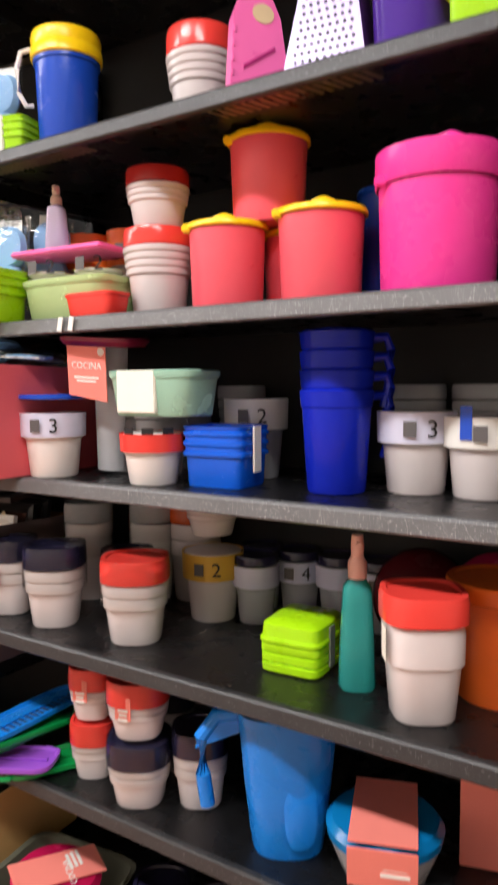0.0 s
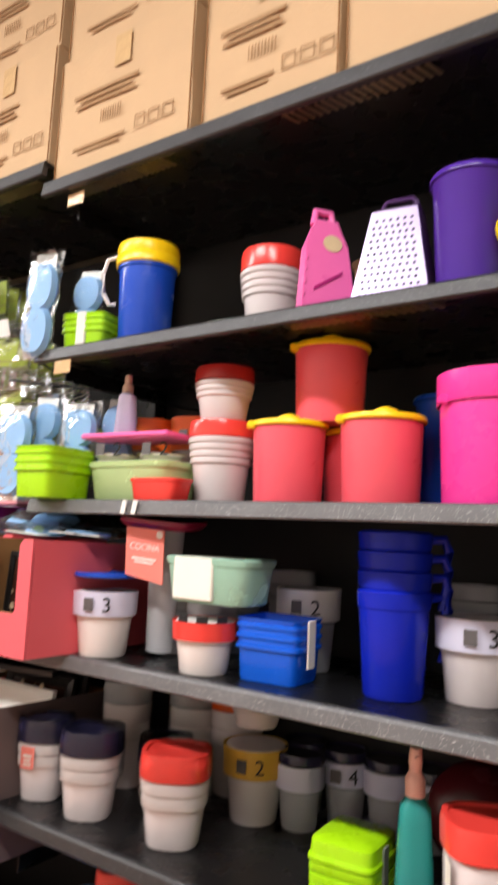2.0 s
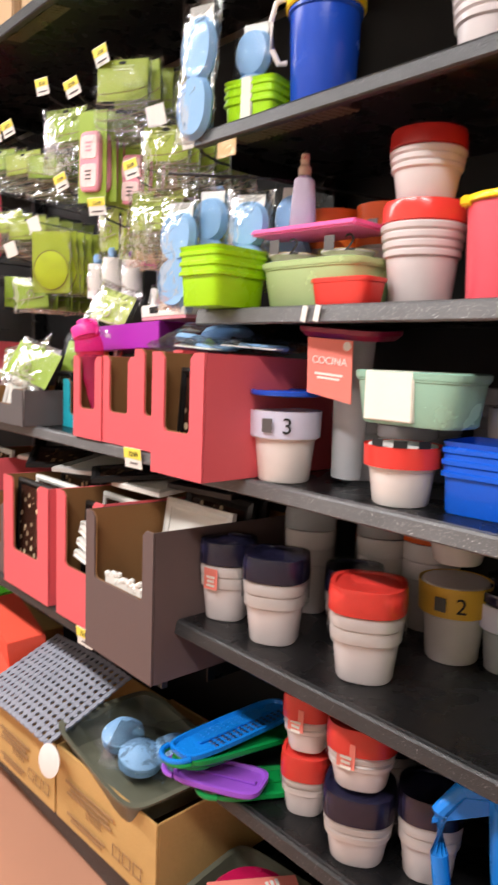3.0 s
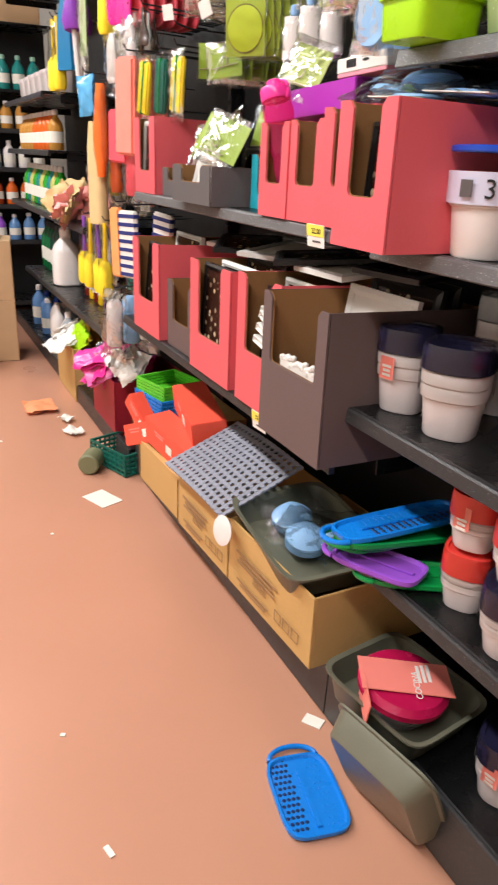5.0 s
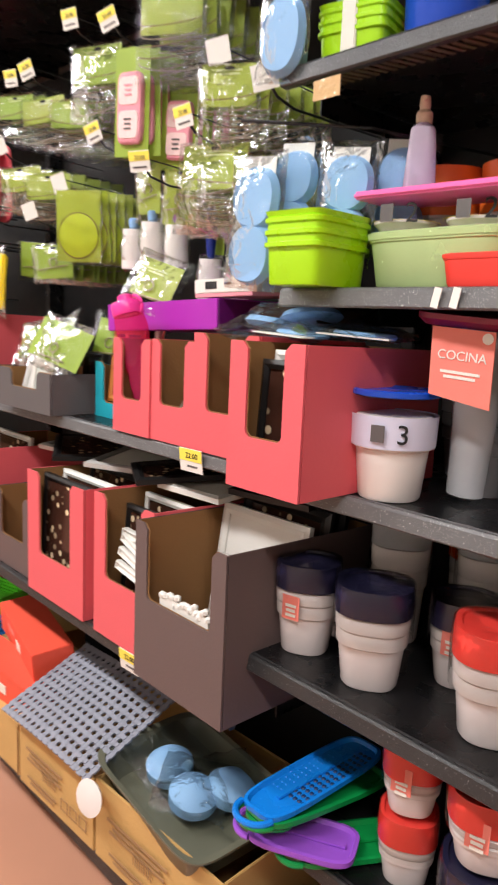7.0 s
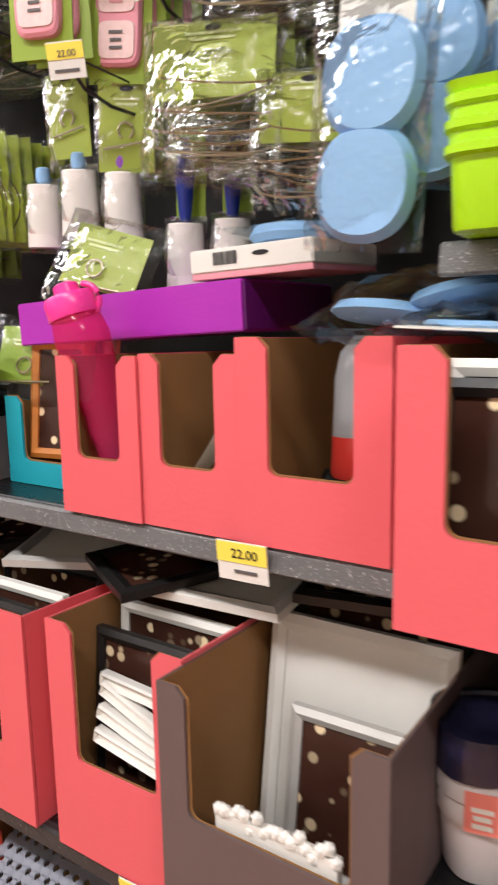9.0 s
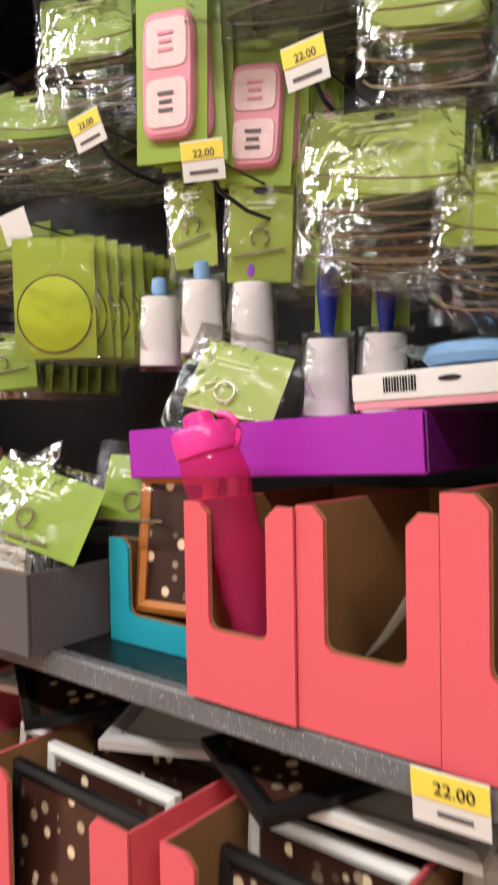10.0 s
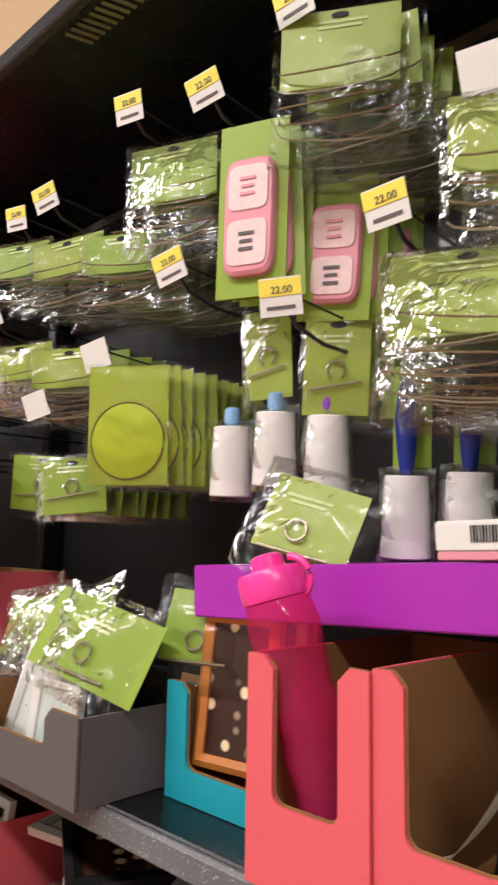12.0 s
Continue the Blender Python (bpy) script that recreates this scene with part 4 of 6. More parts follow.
for k in range(3):
    b = 0.024 * k
    prof += [(0.066 + 0.002 * k, 0.066 + 0.002 * k, b), (0.07 + 0.001 * k, 0.07 + 0.001 * k, b + 0.004), (0.071, 0.071, b + 0.02), (0.067, 0.067, b + 0.023)]
prof += [(0.074, 0.074, 0.073), (0.074, 0.074, 0.08), (0.07, 0.07, 0.084), (0.068, 0.068, 0.112), (0.06, 0.06, 0.119), (0.02, 0.02, 0.12)]
prof = [(0.84 * a, 0.95 * b, 0.78 * c) for a, b, c in prof]
part(t, "box_body", loft("box_body", prof, LIME, 40, 7))
part(t, "clip", block("clip", 0.004, 0.022, 0.075, mat("grey_clip", (120, 124, 110), 0.4), 0.001), pose(0.062, -0.01, 0.01))
spray_bottle(0.92, 0.105, ZD, 0.032, 0.265, TEALP, mat("blush_plastic", (222, 178, 164), 0.35), "clear teal spray bottle with blush pump")
t = deli_cup(1.048, 0.068, ZD, 0.065, 0.2, REDP, "tall milky jar with tomato red lid", 0.045, rims=1, p=3.0)
part(t, "paper_label", block("paper_label", 0.001, 0.03, 0.05, PAPER, 0), pose(-0.0655, -0.03, 0.1))
tub(1.135, 0.2, ZD, 0.085, 0.2, ORANGE, ORANGE, "orange translucent stacked cups", False, lid_h=0.03, taper=0.78)
for cx, cy, mm in ((1.0, 0.36, mat("dark_maroon_plastic", (80, 16, 26), 0.25)), (1.14, 0.4, mat("raspberry_plastic", (176, 30, 80), 0.25))):
    t = thing("dome_lid", "dark red dome-lidded bowl standing on edge", "bowl", pose(cx - 0.055, cy, ZD + 0.095, 80, 0, 25))
    part(t, "dome", loft("dome", [(0.095, 0.095, 0), (0.098, 0.098, 0.006), (0.09, 0.09, 0.03), (0.06, 0.06, 0.05), (0.01, 0.01, 0.056)], mm, 36))

# fifth shelf
for cx, cy, r, h, lid, lv in ((0.365, 0.08, 0.052, 0.13, REDP, 0), (0.365, 0.08, 0.052, 0.12, REDP, 1), (0.515, 0.06, 0.068, 0.14, NAVY, 0), (0.515, 0.06, 0.066, 0.125, REDP, 1), (0.625, 0.12, 0.06, 0.165, NAVY, 0), (0.44, 0.25, 0.06, 0.16, NAVY, 0)):
    navy_cup(cx - 0.055, cy, ZE + lv * (0.131 if r < 0.06 else 0.141), r, h, lid, lv == 1, label="milky food cups with coloured lids stacked in film")
t = thing("measuring_jug", "azure blue plastic pouring jug with open handle", "jug", pose(0.785, 0.1, ZE, 0, 0, 33))
part(t, "jug_body", loft("jug_body", [(0.064, 0.06, 0), (0.066, 0.062, 0.006), (0.08, 0.07, 0.12), (0.09, 0.078, 0.24), (0.096, 0.082, 0.262), (0.09, 0.076, 0.26), (0.07, 0.06, 0.03)], BLUE3, 40, 2.6))
part(t, "handle", tube("handle", ((-0.085, 0, 0.245), (-0.13, 0, 0.24), (-0.158, 0, 0.2), (-0.156, 0, 0.13), (-0.148, 0, 0.07)), 0.014, BLUE3, 10))
part(t, "handle_web", slab("handle_web", ((-0.17, 0.18), (-0.085, 0.21), (-0.085, 0.255), (-0.14, 0.245)), 0.012, BLUE3))
part(t, "body_panel", loft("body_panel", [(0.03, 0.085, 0), (0.024, 0.08, 0.004)], BLUE3, 28, 3), pose(0.02, -0.066, 0.11, 85, 0, 6))
t = thing("sleeved_bowl", "clear bowl with blue lid in a salmon cardboard sleeve", "bowl", pose(0.975, 0.10, ZE, 0, 0, 20), "sleeved bowls")
part(t, "bowl_body", loft("bowl_body", [(0.06, 0.06, 0), (0.065, 0.065, 0.004), (0.092, 0.092, 0.07), (0.096, 0.096, 0.085)], CLEAR, 36))
part(t, "lid", loft("lid", [(0.098, 0.098, 0.085), (0.1, 0.1, 0.1), (0.09, 0.09, 0.112), (0.02, 0.02, 0.116)], mat("peacock_blue_lid", (10, 110, 170), 0.2), 36))
part(t, "sleeve_top", block("sleeve_top", 0.11, 0.19, 0.003, PINKP, 0.001), pose(0, 0, 0.118))
part(t, "sleeve_side", block("sleeve_side", 0.11, 0.003, 0.07, PINKP, 0.001), pose(0, -0.098, 0.05, 8))
bars(t, 0.02, -0.104, 0.095, 0.05, 3, 0.006, WHITE)
solid("label_sleeve", block("label_sleeve", 0.1, 0.06, 0.17, PINKP, 0.002), pose(1.115, 0.24, ZE, 0, 0, 15), "salmon pink printed cardboard sleeve standing on the shelf", "sleeve")

def grater_tray(m, x, y, z, rx, ry, rz, label, holes=True, L=0.27, W=0.12):
    t = thing("grater_tray", label, "grater", pose(x, y, z, rx, ry, rz), "plastic grater trays")
    part(t, "tray_plate", loft("tray_plate", [(W / 2 - 0.006, L / 2 - 0.006, 0), (W / 2, L / 2, 0.006), (W / 2, L / 2, 0.015), (W / 2 - 0.006, L / 2 - 0.006, 0.016), (W / 2 - 0.01, L / 2 - 0.01, 0.009), (W / 2 - 0.02, L / 2 - 0.02, 0.009)], m, 40, 4.5))
    part(t, "handle", tube("handle", tuple((a, b + L / 2 - 0.006, 0.01) for a, _, b in arc(0, 0, W * 0.38, 0, 180, 14, 0, 0.035)), 0.006, m))
    part(t, "ridge", block("ridge", 0.012, L * 0.7, 0.004, m, 0.002), pose(0, -0.01, 0.0095))
    if holes:
        # No real openings: dark blue studs paint the shade inside the holes.
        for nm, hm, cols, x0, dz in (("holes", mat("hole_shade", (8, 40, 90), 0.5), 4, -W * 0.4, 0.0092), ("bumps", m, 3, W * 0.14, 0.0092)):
            bm = bmesh.new()
            for j in range(13):
                for i in range(cols):
                    bmesh.ops.create_cone(bm, cap_ends=True, segments=8, radius1=0.0048 if cols == 4 else 0.0024, radius2=0.003 if cols == 4 else 0.0006, depth=0.002, matrix=pose(x0 + i * 0.0107 + 0.005 * (j % 2), -L * 0.38 + j * 0.0155, dz + 0.001))
            part(t, nm, finish(nm, bm, hm))["kind"] = "stuff"
    return t
grater_tray(GREEN, 0.215, 0.055, ZE + 0.002, 0, 0, 150, "green plastic grater tray lying on the shelf", False, 0.22, 0.1)
grater_tray(PURP2, 0.165, -0.02, ZE + 0.022, 0, 2, 118, "lilac purple plastic tray under other trays", False, 0.19, 0.11)
grater_tray(GREEN, 0.10, 0.09, ZE + 0.043, 2, 3, 186, "green plastic grater tray in a pile of trays", False, 0.3, 0.11)
grater_tray(GREEN, 0.135, 0.05, ZE + 0.062, 2, 2, 172, "green plastic tray under a blue one", False, 0.29, 0.11)
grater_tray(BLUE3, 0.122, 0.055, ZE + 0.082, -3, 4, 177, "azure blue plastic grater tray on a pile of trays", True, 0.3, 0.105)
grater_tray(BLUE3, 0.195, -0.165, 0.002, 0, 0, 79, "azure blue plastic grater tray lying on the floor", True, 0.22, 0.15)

# base shelf
def basin(x, y, z, w, d, h, rx, ry, rz, label):
    t = thing("plastic_basin", label, "basin", pose(x, y, z, rx, ry, rz), "olive plastic basins")
    part(t, "basin_body", loft("basin_body", [(w * 0.4, d * 0.4, 0), (w * 0.42, d * 0.42, 0.005), (w * 0.48, d * 0.48, h - 0.004), (w * 0.515, d * 0.515, h - 0.002), (w * 0.515, d * 0.515, h + 0.003), (w * 0.475, d * 0.475, h), (w * 0.41, d * 0.41, 0.012), (w * 0.39, d * 0.39, 0.008)], OLIVE, 44, 7))
    return t
basin(0.2, 0.055, ZF + 0.014, 0.28, 0.26, 0.075, -3, 5, 12, "olive grey plastic basin tilted on the base shelf")
basin(0.315, -0.085, 0.11, 0.27, 0.24, 0.06, -66, 0, 10, "olive grey plastic basin leaning on the shelf base")
t = thing("sleeved_bowl", "dark pink bowl in a salmon cardboard sleeve lying in a basin", "bowl", pose(0.215, 0.035, ZF + 0.04, 6, 4, 79), "sleeved bowls")
part(t, "bowl_body", loft("bowl_body", [(0.06, 0.06, 0), (0.065, 0.065, 0.004), (0.09, 0.09, 0.05), (0.095, 0.095, 0.062)], CLEAR, 36))
part(t, "lid", loft("lid", [(0.098, 0.098, 0.06), (0.1, 0.1, 0.075), (0.088, 0.088, 0.088), (0.02, 0.02, 0.09)], mat("cerise_lid", (176, 22, 72), 0.25), 36))
part(t, "sleeve_top", block("sleeve_top", 0.095, 0.2, 0.003, PINKP, 0.001), pose(0, 0, 0.092, 0, 0, 75))
part(t, "sleeve_side", block("sleeve_side", 0.003, 0.095, 0.06, PINKP, 0.001), pose(-0.1, -0.026, 0.036, 0, 0, -15))
for k in range(3):
    part(t, "print_bar", block("print_bar", 0.007, 0.05, 0.001, WHITE, 0), pose(0.03 + 0.012 * k, 0.0, 0.0955, 0, 0, -15))
part(t, "wording", letters("COCINA", 0.02, WHITE), pose(0.02, -0.03, 0.0957, -90, 0, 75))
for cx, cy in ((0.46, 0.12), (0.6, 0.14), (0.74, 0.13)):
    navy_cup(cx, cy, ZF, 0.065, 0.15, NAVY, True, label="milky food cups with navy lid on the base shelf")

# ---- peg bay: boxes on its two shelves ----
display_box(0.108, -0.112, ZC + 0.001, 0.165, 0.36, 0.238, RED, "coral red cardboard display box with a notched front", 0.5, 0.36)
picture_frame(0.10, -0.06, ZC + 0.02, 0.13, 0.19, BLKF, "dark photo frame standing in a red box", -4)
picture_frame(0.10, -0.03, ZC + 0.02, 0.13, 0.205, WHITE, "white photo frame in a red box", -3)
display_box(-0.115, -0.004, ZCL, 0.185, 0.30, 0.232, RED, "coral red cardboard display box, nearly empty", 0.56, 0.35)
display_box(-0.281, -0.002, ZCL, 0.144, 0.30, 0.213, RED, "coral red cardboard display box with worn notch corner", 0.58, 0.36)
display_box(-0.425, -0.006, ZCL, 0.142, 0.30, 0.21, RED, "coral red cardboard display box holding a bottle", 0.54, 0.36)
display_box(-0.628, 0.08, ZCL, 0.185, 0.26, 0.075, TEALC, "turquoise cardboard tray with a photo frame", 0.6, 0.5, h_right=0.075, hl=0.14)
display_box(-0.895, -0.035, ZCL, 0.30, 0.30, 0.105, GREYC, "dark grey cardboard tray with small frames", 0.5, 0.55)
picture_frame(-0.86, -0.01, ZCL + 0.01, 0.1, 0.125, WHITE, "white photo frame with a grey picture in a grey tray", -8, 5, 0, mat("pale_grey_picture", (190, 196, 190), 0.3, vary=0.5, scale=30))
picture_frame(-0.98, 0.02, ZCL + 0.01, 0.085, 0.15, WHITE, "white photo frame leaning in a grey tray", -8, 12, 14, WHITE)
picture_frame(-0.86, 0.06, ZCL + 0.01, 0.1, 0.16, BLKF, "black photo frame in a grey tray", -6, -5, 0, mat("dark_glass", (40, 42, 46), 0.1))
picture_frame(-0.82, 0.12, ZCL + 0.01, 0.1, 0.15, BLKF, "black photo frame in a grey tray", -6, 3, 0, mat("dark_glass"))
display_box(-1.44, 0.0, ZCL, 0.225, 0.30, 0.25, RED, "coral red cardboard display box with a photo frame", 0.5, 0.3)
picture_frame(-1.44, 0.02, ZCL + 0.01, 0.18, 0.23, WHITE, "white photo frame in a red box", -3)
display_box(-1.20, 0.02, ZCL, 0.2, 0.3, 0.09, GREYC, "dark grey cardboard tray", 0.5, 0.55)
picture_frame(-0.632, 0.105, ZCL + 0.04, 0.118, 0.19, WOOD, "orange wood photo frame with a dark bokeh picture", -7, 8)
picture_frame(-0.61, 0.135, ZCL + 0.045, 0.11, 0.2, WHITE, "white photo frame behind a wooden one", -7, 6)
bm = bmesh.new()
rows_ = [[bm.verts.new((-0.058 + 0.105 * k / 10, 0.055 * s + 0.01 * k / 10, 0.04 + 0.155 * (k / 10) ** 1.5)) for s in (0, 1)] for k in range(11)]
for a, d in zip(rows_, rows_[1:]):
    bm.faces.new((a[0], d[0], d[1], a[1]))
bmesh.ops.solidify(bm, geom=bm.faces[:], thickness=0.004)
solid("leaflet", finish("leaflet", bm, PAPER), pose(-0.272, 0.03, ZCL + 0.004, 0, 0, 6), "curled white leaflet standing in a red box", "leaflet")
picture_frame(-0.27, 0.16, ZCL + 0.006, 0.11, 0.08, BLKF, "dark blue frame lying in a red box", -30, 4, 0, NAVYS)
t = thing("squeeze_bottle", "clear bottle with red base in a red box", "bottle", pose(-0.115, 0.12, ZCL + 0.06, -6, 0, 0))
part(t, "bottle_body", loft("bottle_body", [(0.032, 0.032, 0), (0.035, 0.035, 0.005), (0.035, 0.035, 0.05)], REDP, 28))
part(t, "bottle_neck", loft("bottle_neck", [(0.035, 0.035, 0.05), (0.035, 0.035, 0.12), (0.03, 0.03, 0.15), (0.015, 0.015, 0.17)], CLEAR, 28))
picture_frame(-0.11, 0.12, ZCL + 0.004, 0.15, 0.07, BLKF, "black frames lying in a red box", -40, 0, 0, BLKF)
# pink drinking bottle
t = thing("sports_bottle", "clear pink drinking bottle with hot pink screw cap", "bottle", pose(-0.424, 0.052, ZCL + 0.032, 0, -17, 20))
part(t, "bottle_body", loft("bottle_body", [(0.027, 0.027, 0), (0.03, 0.03, 0.004), (0.0325, 0.0325, 0.045), (0.03, 0.03, 0.06), (0.033, 0.033, 0.085), (0.0305, 0.0305, 0.105), (0.0345, 0.0345, 0.13), (0.032, 0.032, 0.15), (0.036, 0.036, 0.19), (0.038, 0.038, 0.21), (0.034, 0.034, 0.235), (0.03, 0.03, 0.242), (0.03, 0.03, 0.248)], PINKB, 36))
part(t, "cap", loft("cap", [(0.035, 0.035, 0.238), (0.036, 0.036, 0.24), (0.036, 0.036, 0.262), (0.033, 0.033, 0.268), (0.018, 0.018, 0.27), (0.017, 0.017, 0.282), (0.012, 0.012, 0.285)], PINK, 32))
part(t, "cap_loop", tube("cap_loop", arc(0.02, 0.255, 0.022, -60, 80, 10), 0.004, PINK))
# purple box lying across the red ones
t = thing("gift_box", "long purple cardboard box lying across red boxes", "box", pose(-0.485, 0.105, ZCL + 0.228, 0, -2.5, 0))
part(t, "box_body", block("box_body", 0.435, 0.24, 0.066, PURPLEC, 0.002), pose(0, 0.12, 0))
part(t, "lid_edge", block("lid_edge", 0.004, 0.236, 0.06, mat("dark_purple_edge", (96, 20, 100), 0.4), 0), pose(0.218, 0.12, 0.003))
t = thing("barcode_box", "flat white box with a barcode and pink base", "box", pose(-0.262, 0.11, ZCL + 0.306, 2, -2, 2))
part(t, "box_body", block("box_body", 0.18, 0.2, 0.03, WHITE, 0.002), pose(0, 0.1, 0.008))
part(t, "pink_base", block("pink_base", 0.178, 0.198, 0.008, PINK2B, 0.001), pose(0, 0.1, 0))
for k in range(12):
    part(t, "barcode_bar", block("barcode_bar", (0.0012, 0.0022, 0.0016)[k % 3], 0.001, 0.016, INKD, 0), pose(-0.052 + k * 0.0031, -0.0006, 0.017))
part(t, "hanger_slot", loft("hanger_slot", [(0.012, 0.003, 0), (0.012, 0.003, 0.001)], INKD, 14), pose(0.018, 0, 0.027, 90))
t = thing("wrapped_pad", "pale blue round pad in clear film on a white box", "pad", pose(-0.24, 0.2, ZCL + 0.348, -4, 0, 0))
part(t, "pad", loft("pad", [(0.06, 0.06, 0), (0.068, 0.068, 0.008), (0.062, 0.062, 0.02), (0.02, 0.02, 0.022)], LBLUE, 32))
part(t, "bag", crinkle("bag", 0.15, 0.15, 0.03, 3, rough=0.008), pose(0, 0.075, 0.014, -90))
for k, (px, py, pz) in enumerate(((0.05, 0.03, ZC + 0.245), (0.16, 0.06, ZC + 0.248), (0.1, 0.14, ZC + 0.245))):
    t = thing("film_packet", "clear film packet with pale blue pads on red boxes", "packet", pose(px, py, pz, 0, 3, 20 * k), "film packets")
    part(t, "bag", crinkle("bag", 0.15, 0.13, 0.025, k, rough=0.012), pose(0, 0.06, 0.012, -90))
    part(t, "pad", loft("pad", [(0.05, 0.035, 0), (0.055, 0.04, 0.006), (0.05, 0.035, 0.01)], LBLUE, 24), pose(0, 0, 0.002))
    part(t, "card", block("card", 0.12, 0.03, 0.002, WHITE, 0), pose(0.0, -0.05, 0.004))

t = thing("film_packet", "puffed clear film bag of pale blue pads on red boxes", "packet", pose(-0.035, 0.07, ZCL + 0.242, 0, -6, 8), "film packets")
part(t, "bag", crinkle("bag", 0.22, 0.2, 0.07, 2, rough=0.014), pose(0.01, 0.1, 0.03, -84))
for k in (0, 1):
    part(t, "pad", loft("pad", [(0.05, 0.05, 0), (0.058, 0.058, 0.006), (0.05, 0.05, 0.016)], LBLUE, 28), pose(-0.03 + 0.085 * k, 0.01, 0.008 + 0.006 * k, -8, 10 - 14 * k, 0))

# lower shelf boxes
display_box(-0.119, -0.098, ZDL, 0.278, 0.40, 0.33, BROWNC, "taupe cardboard display box holding photo frames", 0.72, 0.53)
t = thing("foam_strip", "torn white foam padding in a taupe box", "padding", pose(-0.115, -0.085, ZDL + 0.16))
bm = bmesh.new()
for k in range(18):
    mm = pose(-0.072 + k * 0.0085, 0.004 + 0.004 * noise.noise(Vector((k * 1.7, 0, 0))), 0.02 + 0.022 * (0.5 + noise.noise(Vector((k * 0.9, 3, 1)))))
    bmesh.ops.create_icosphere(bm, subdivisions=1, radius=0.008, matrix=mm)
bmesh.ops.create_cube(bm, size=1, matrix=Matrix.Translation((0, 0.006, 0.01)) @ Matrix.Diagonal((0.15, 0.012, 0.04, 1)))
part(t, "foam", finish("foam", bm, WHITE))
picture_frame(-0.112, 0.07, ZDL + 0.02, 0.25, 0.325, WHITE, "white photo frame with white mount in a taupe box", -9, 1, 0, WHITE, 0.022)
picture_frame(-0.115, 0.13, ZDL + 0.02, 0.255, 0.345, BLKF, "black photo frame standing in a taupe box", -9, 0, 0, BOKEH, 0.025)
picture_frame(-0.118, 0.18, ZDL + 0.02, 0.255, 0.35, BLKF, "black photo frame standing in a taupe box", -9, -1, 0, BOKEH, 0.025)
picture_frame(-0.095, 0.02, ZDL + 0.06, 0.15, 0.2, SILV, "small silver photo frame with a dotted picture", -9, 1, 0, BOKEH, 0.016)
display_box(-0.375, -0.055, ZDL, 0.236, 0.36, 0.335, RED, "coral red display box with photo frames", 0.6, 0.42)
display_box(-0.688, -0.055, ZDL, 0.29, 0.36, 0.325, RED, "coral red display box with dark photo frames", 0.56, 0.34)
display_box(-0.99, -0.03, ZDL, 0.24, 0.34, 0.22, BROWNC, "low taupe display box with frames", 0.6, 0.4)
display_box(-1.29, -0.05, ZDL, 0.29, 0.36, 0.325, RED, "coral red display box with dark photo frames", 0.56, 0.36)
for k, (px, py, w, h, mm) in enumerate(((-0.688, -0.03, 0.26, 0.305, BLKF), (-0.688, 0.02, 0.25, 0.31, WHITE), (-0.688, 0.10, 0.25, 0.32, BLKF), (-0.375, 0.0, 0.205, 0.29, BLKF), (-0.375, 0.05, 0.21, 0.31, WHITE), (-1.29, -0.02, 0.25, 0.30, BLKF), (-1.29, 0.08, 0.25, 0.335, WHITE), (-0.92, 0.1, 0.19, 0.26, SILV), (-0.9, 0.16, 0.19, 0.24, BLKF))):
    picture_frame(px, py, ZDL + 0.01, w, h, mm, "photo frame with a dark bokeh picture in a box", -3 - 0.5 * k, 0, 0, BOKEH)
for k in range(4):
    picture_frame(-0.37, -0.034 + 0.006 * k, ZDL + 0.155 + 0.026 * k, 0.13, 0.019, WHITE, "white frame edge tilted in a red box", -4, 0, (9, 15, 20, 4)[k], WHITE, 0.004)
# frames lying flat on the boxes, under the peg shelf
for k, (px, py, pz, rz, mm) in enumerate(((-0.60, 0.17, 0.358, 24, SILV), (-0.48, 0.14, 0.372, -30, BLKF), (-0.3, 0.16, 0.36, 4, WHITE), (-0.78, 0.2, 0.35, 60, BLKF), (-0.95, 0.2, 0.345, 10, SILV), (-0.09, 0.2, 0.385, 10, BLKF))):
    picture_frame(px, py - 0.1, ZDL + pz, 0.2, 0.26, mm, "photo frame lying flat on the display boxes", -86, rz, 0, (PAPER, BOKEH)[k % 2], 0.022)
t = thing("price_label", "yellow and white price label on the shelf edge", "price label", pose(-0.198, -0.008, ZCL - 0.045, 6, 0, 3), "shelf price labels")
part(t, "label_card", block("label_card", 0.066, 0.0015, 0.048, WHITE, 0))
part(t, "yellow_band", block("yellow_band", 0.066, 0.001, 0.024, LABELY, 0), pose(0, -0.0014, 0.023))
part(t, "price", letters("22.00", 0.016, INKD), pose(0.004, -0.0023, 0.029))
part(t, "print_bar", block("print_bar", 0.03, 0.001, 0.004, GREYC, 0), pose(0.004, -0.0014, 0.01))
copy_thing(t, pose(-0.34, -0.053, ZDL - 0.045, 6, 0, 3))
for px in (0.33, 0.36):
    solid("shelf_clip", block("shelf_clip", 0.012, 0.002, 0.028, WHITE, 0), pose(px, -0.007, ZB - 0.03, 0, 12, 0), "white scrap of label on the shelf edge", "label scrap", "label scraps")
for px, pz in ((0.10, ZA - 0.066), (0.10, ZS - 0.075)):
    solid("tape_scrap", block("tape_scrap", 0.055, 0.002, 0.03, TAPE, 0), pose(px, 0.0, pz), "brown tape scrap under the shelf edge", "tape scrap", "tape scraps")

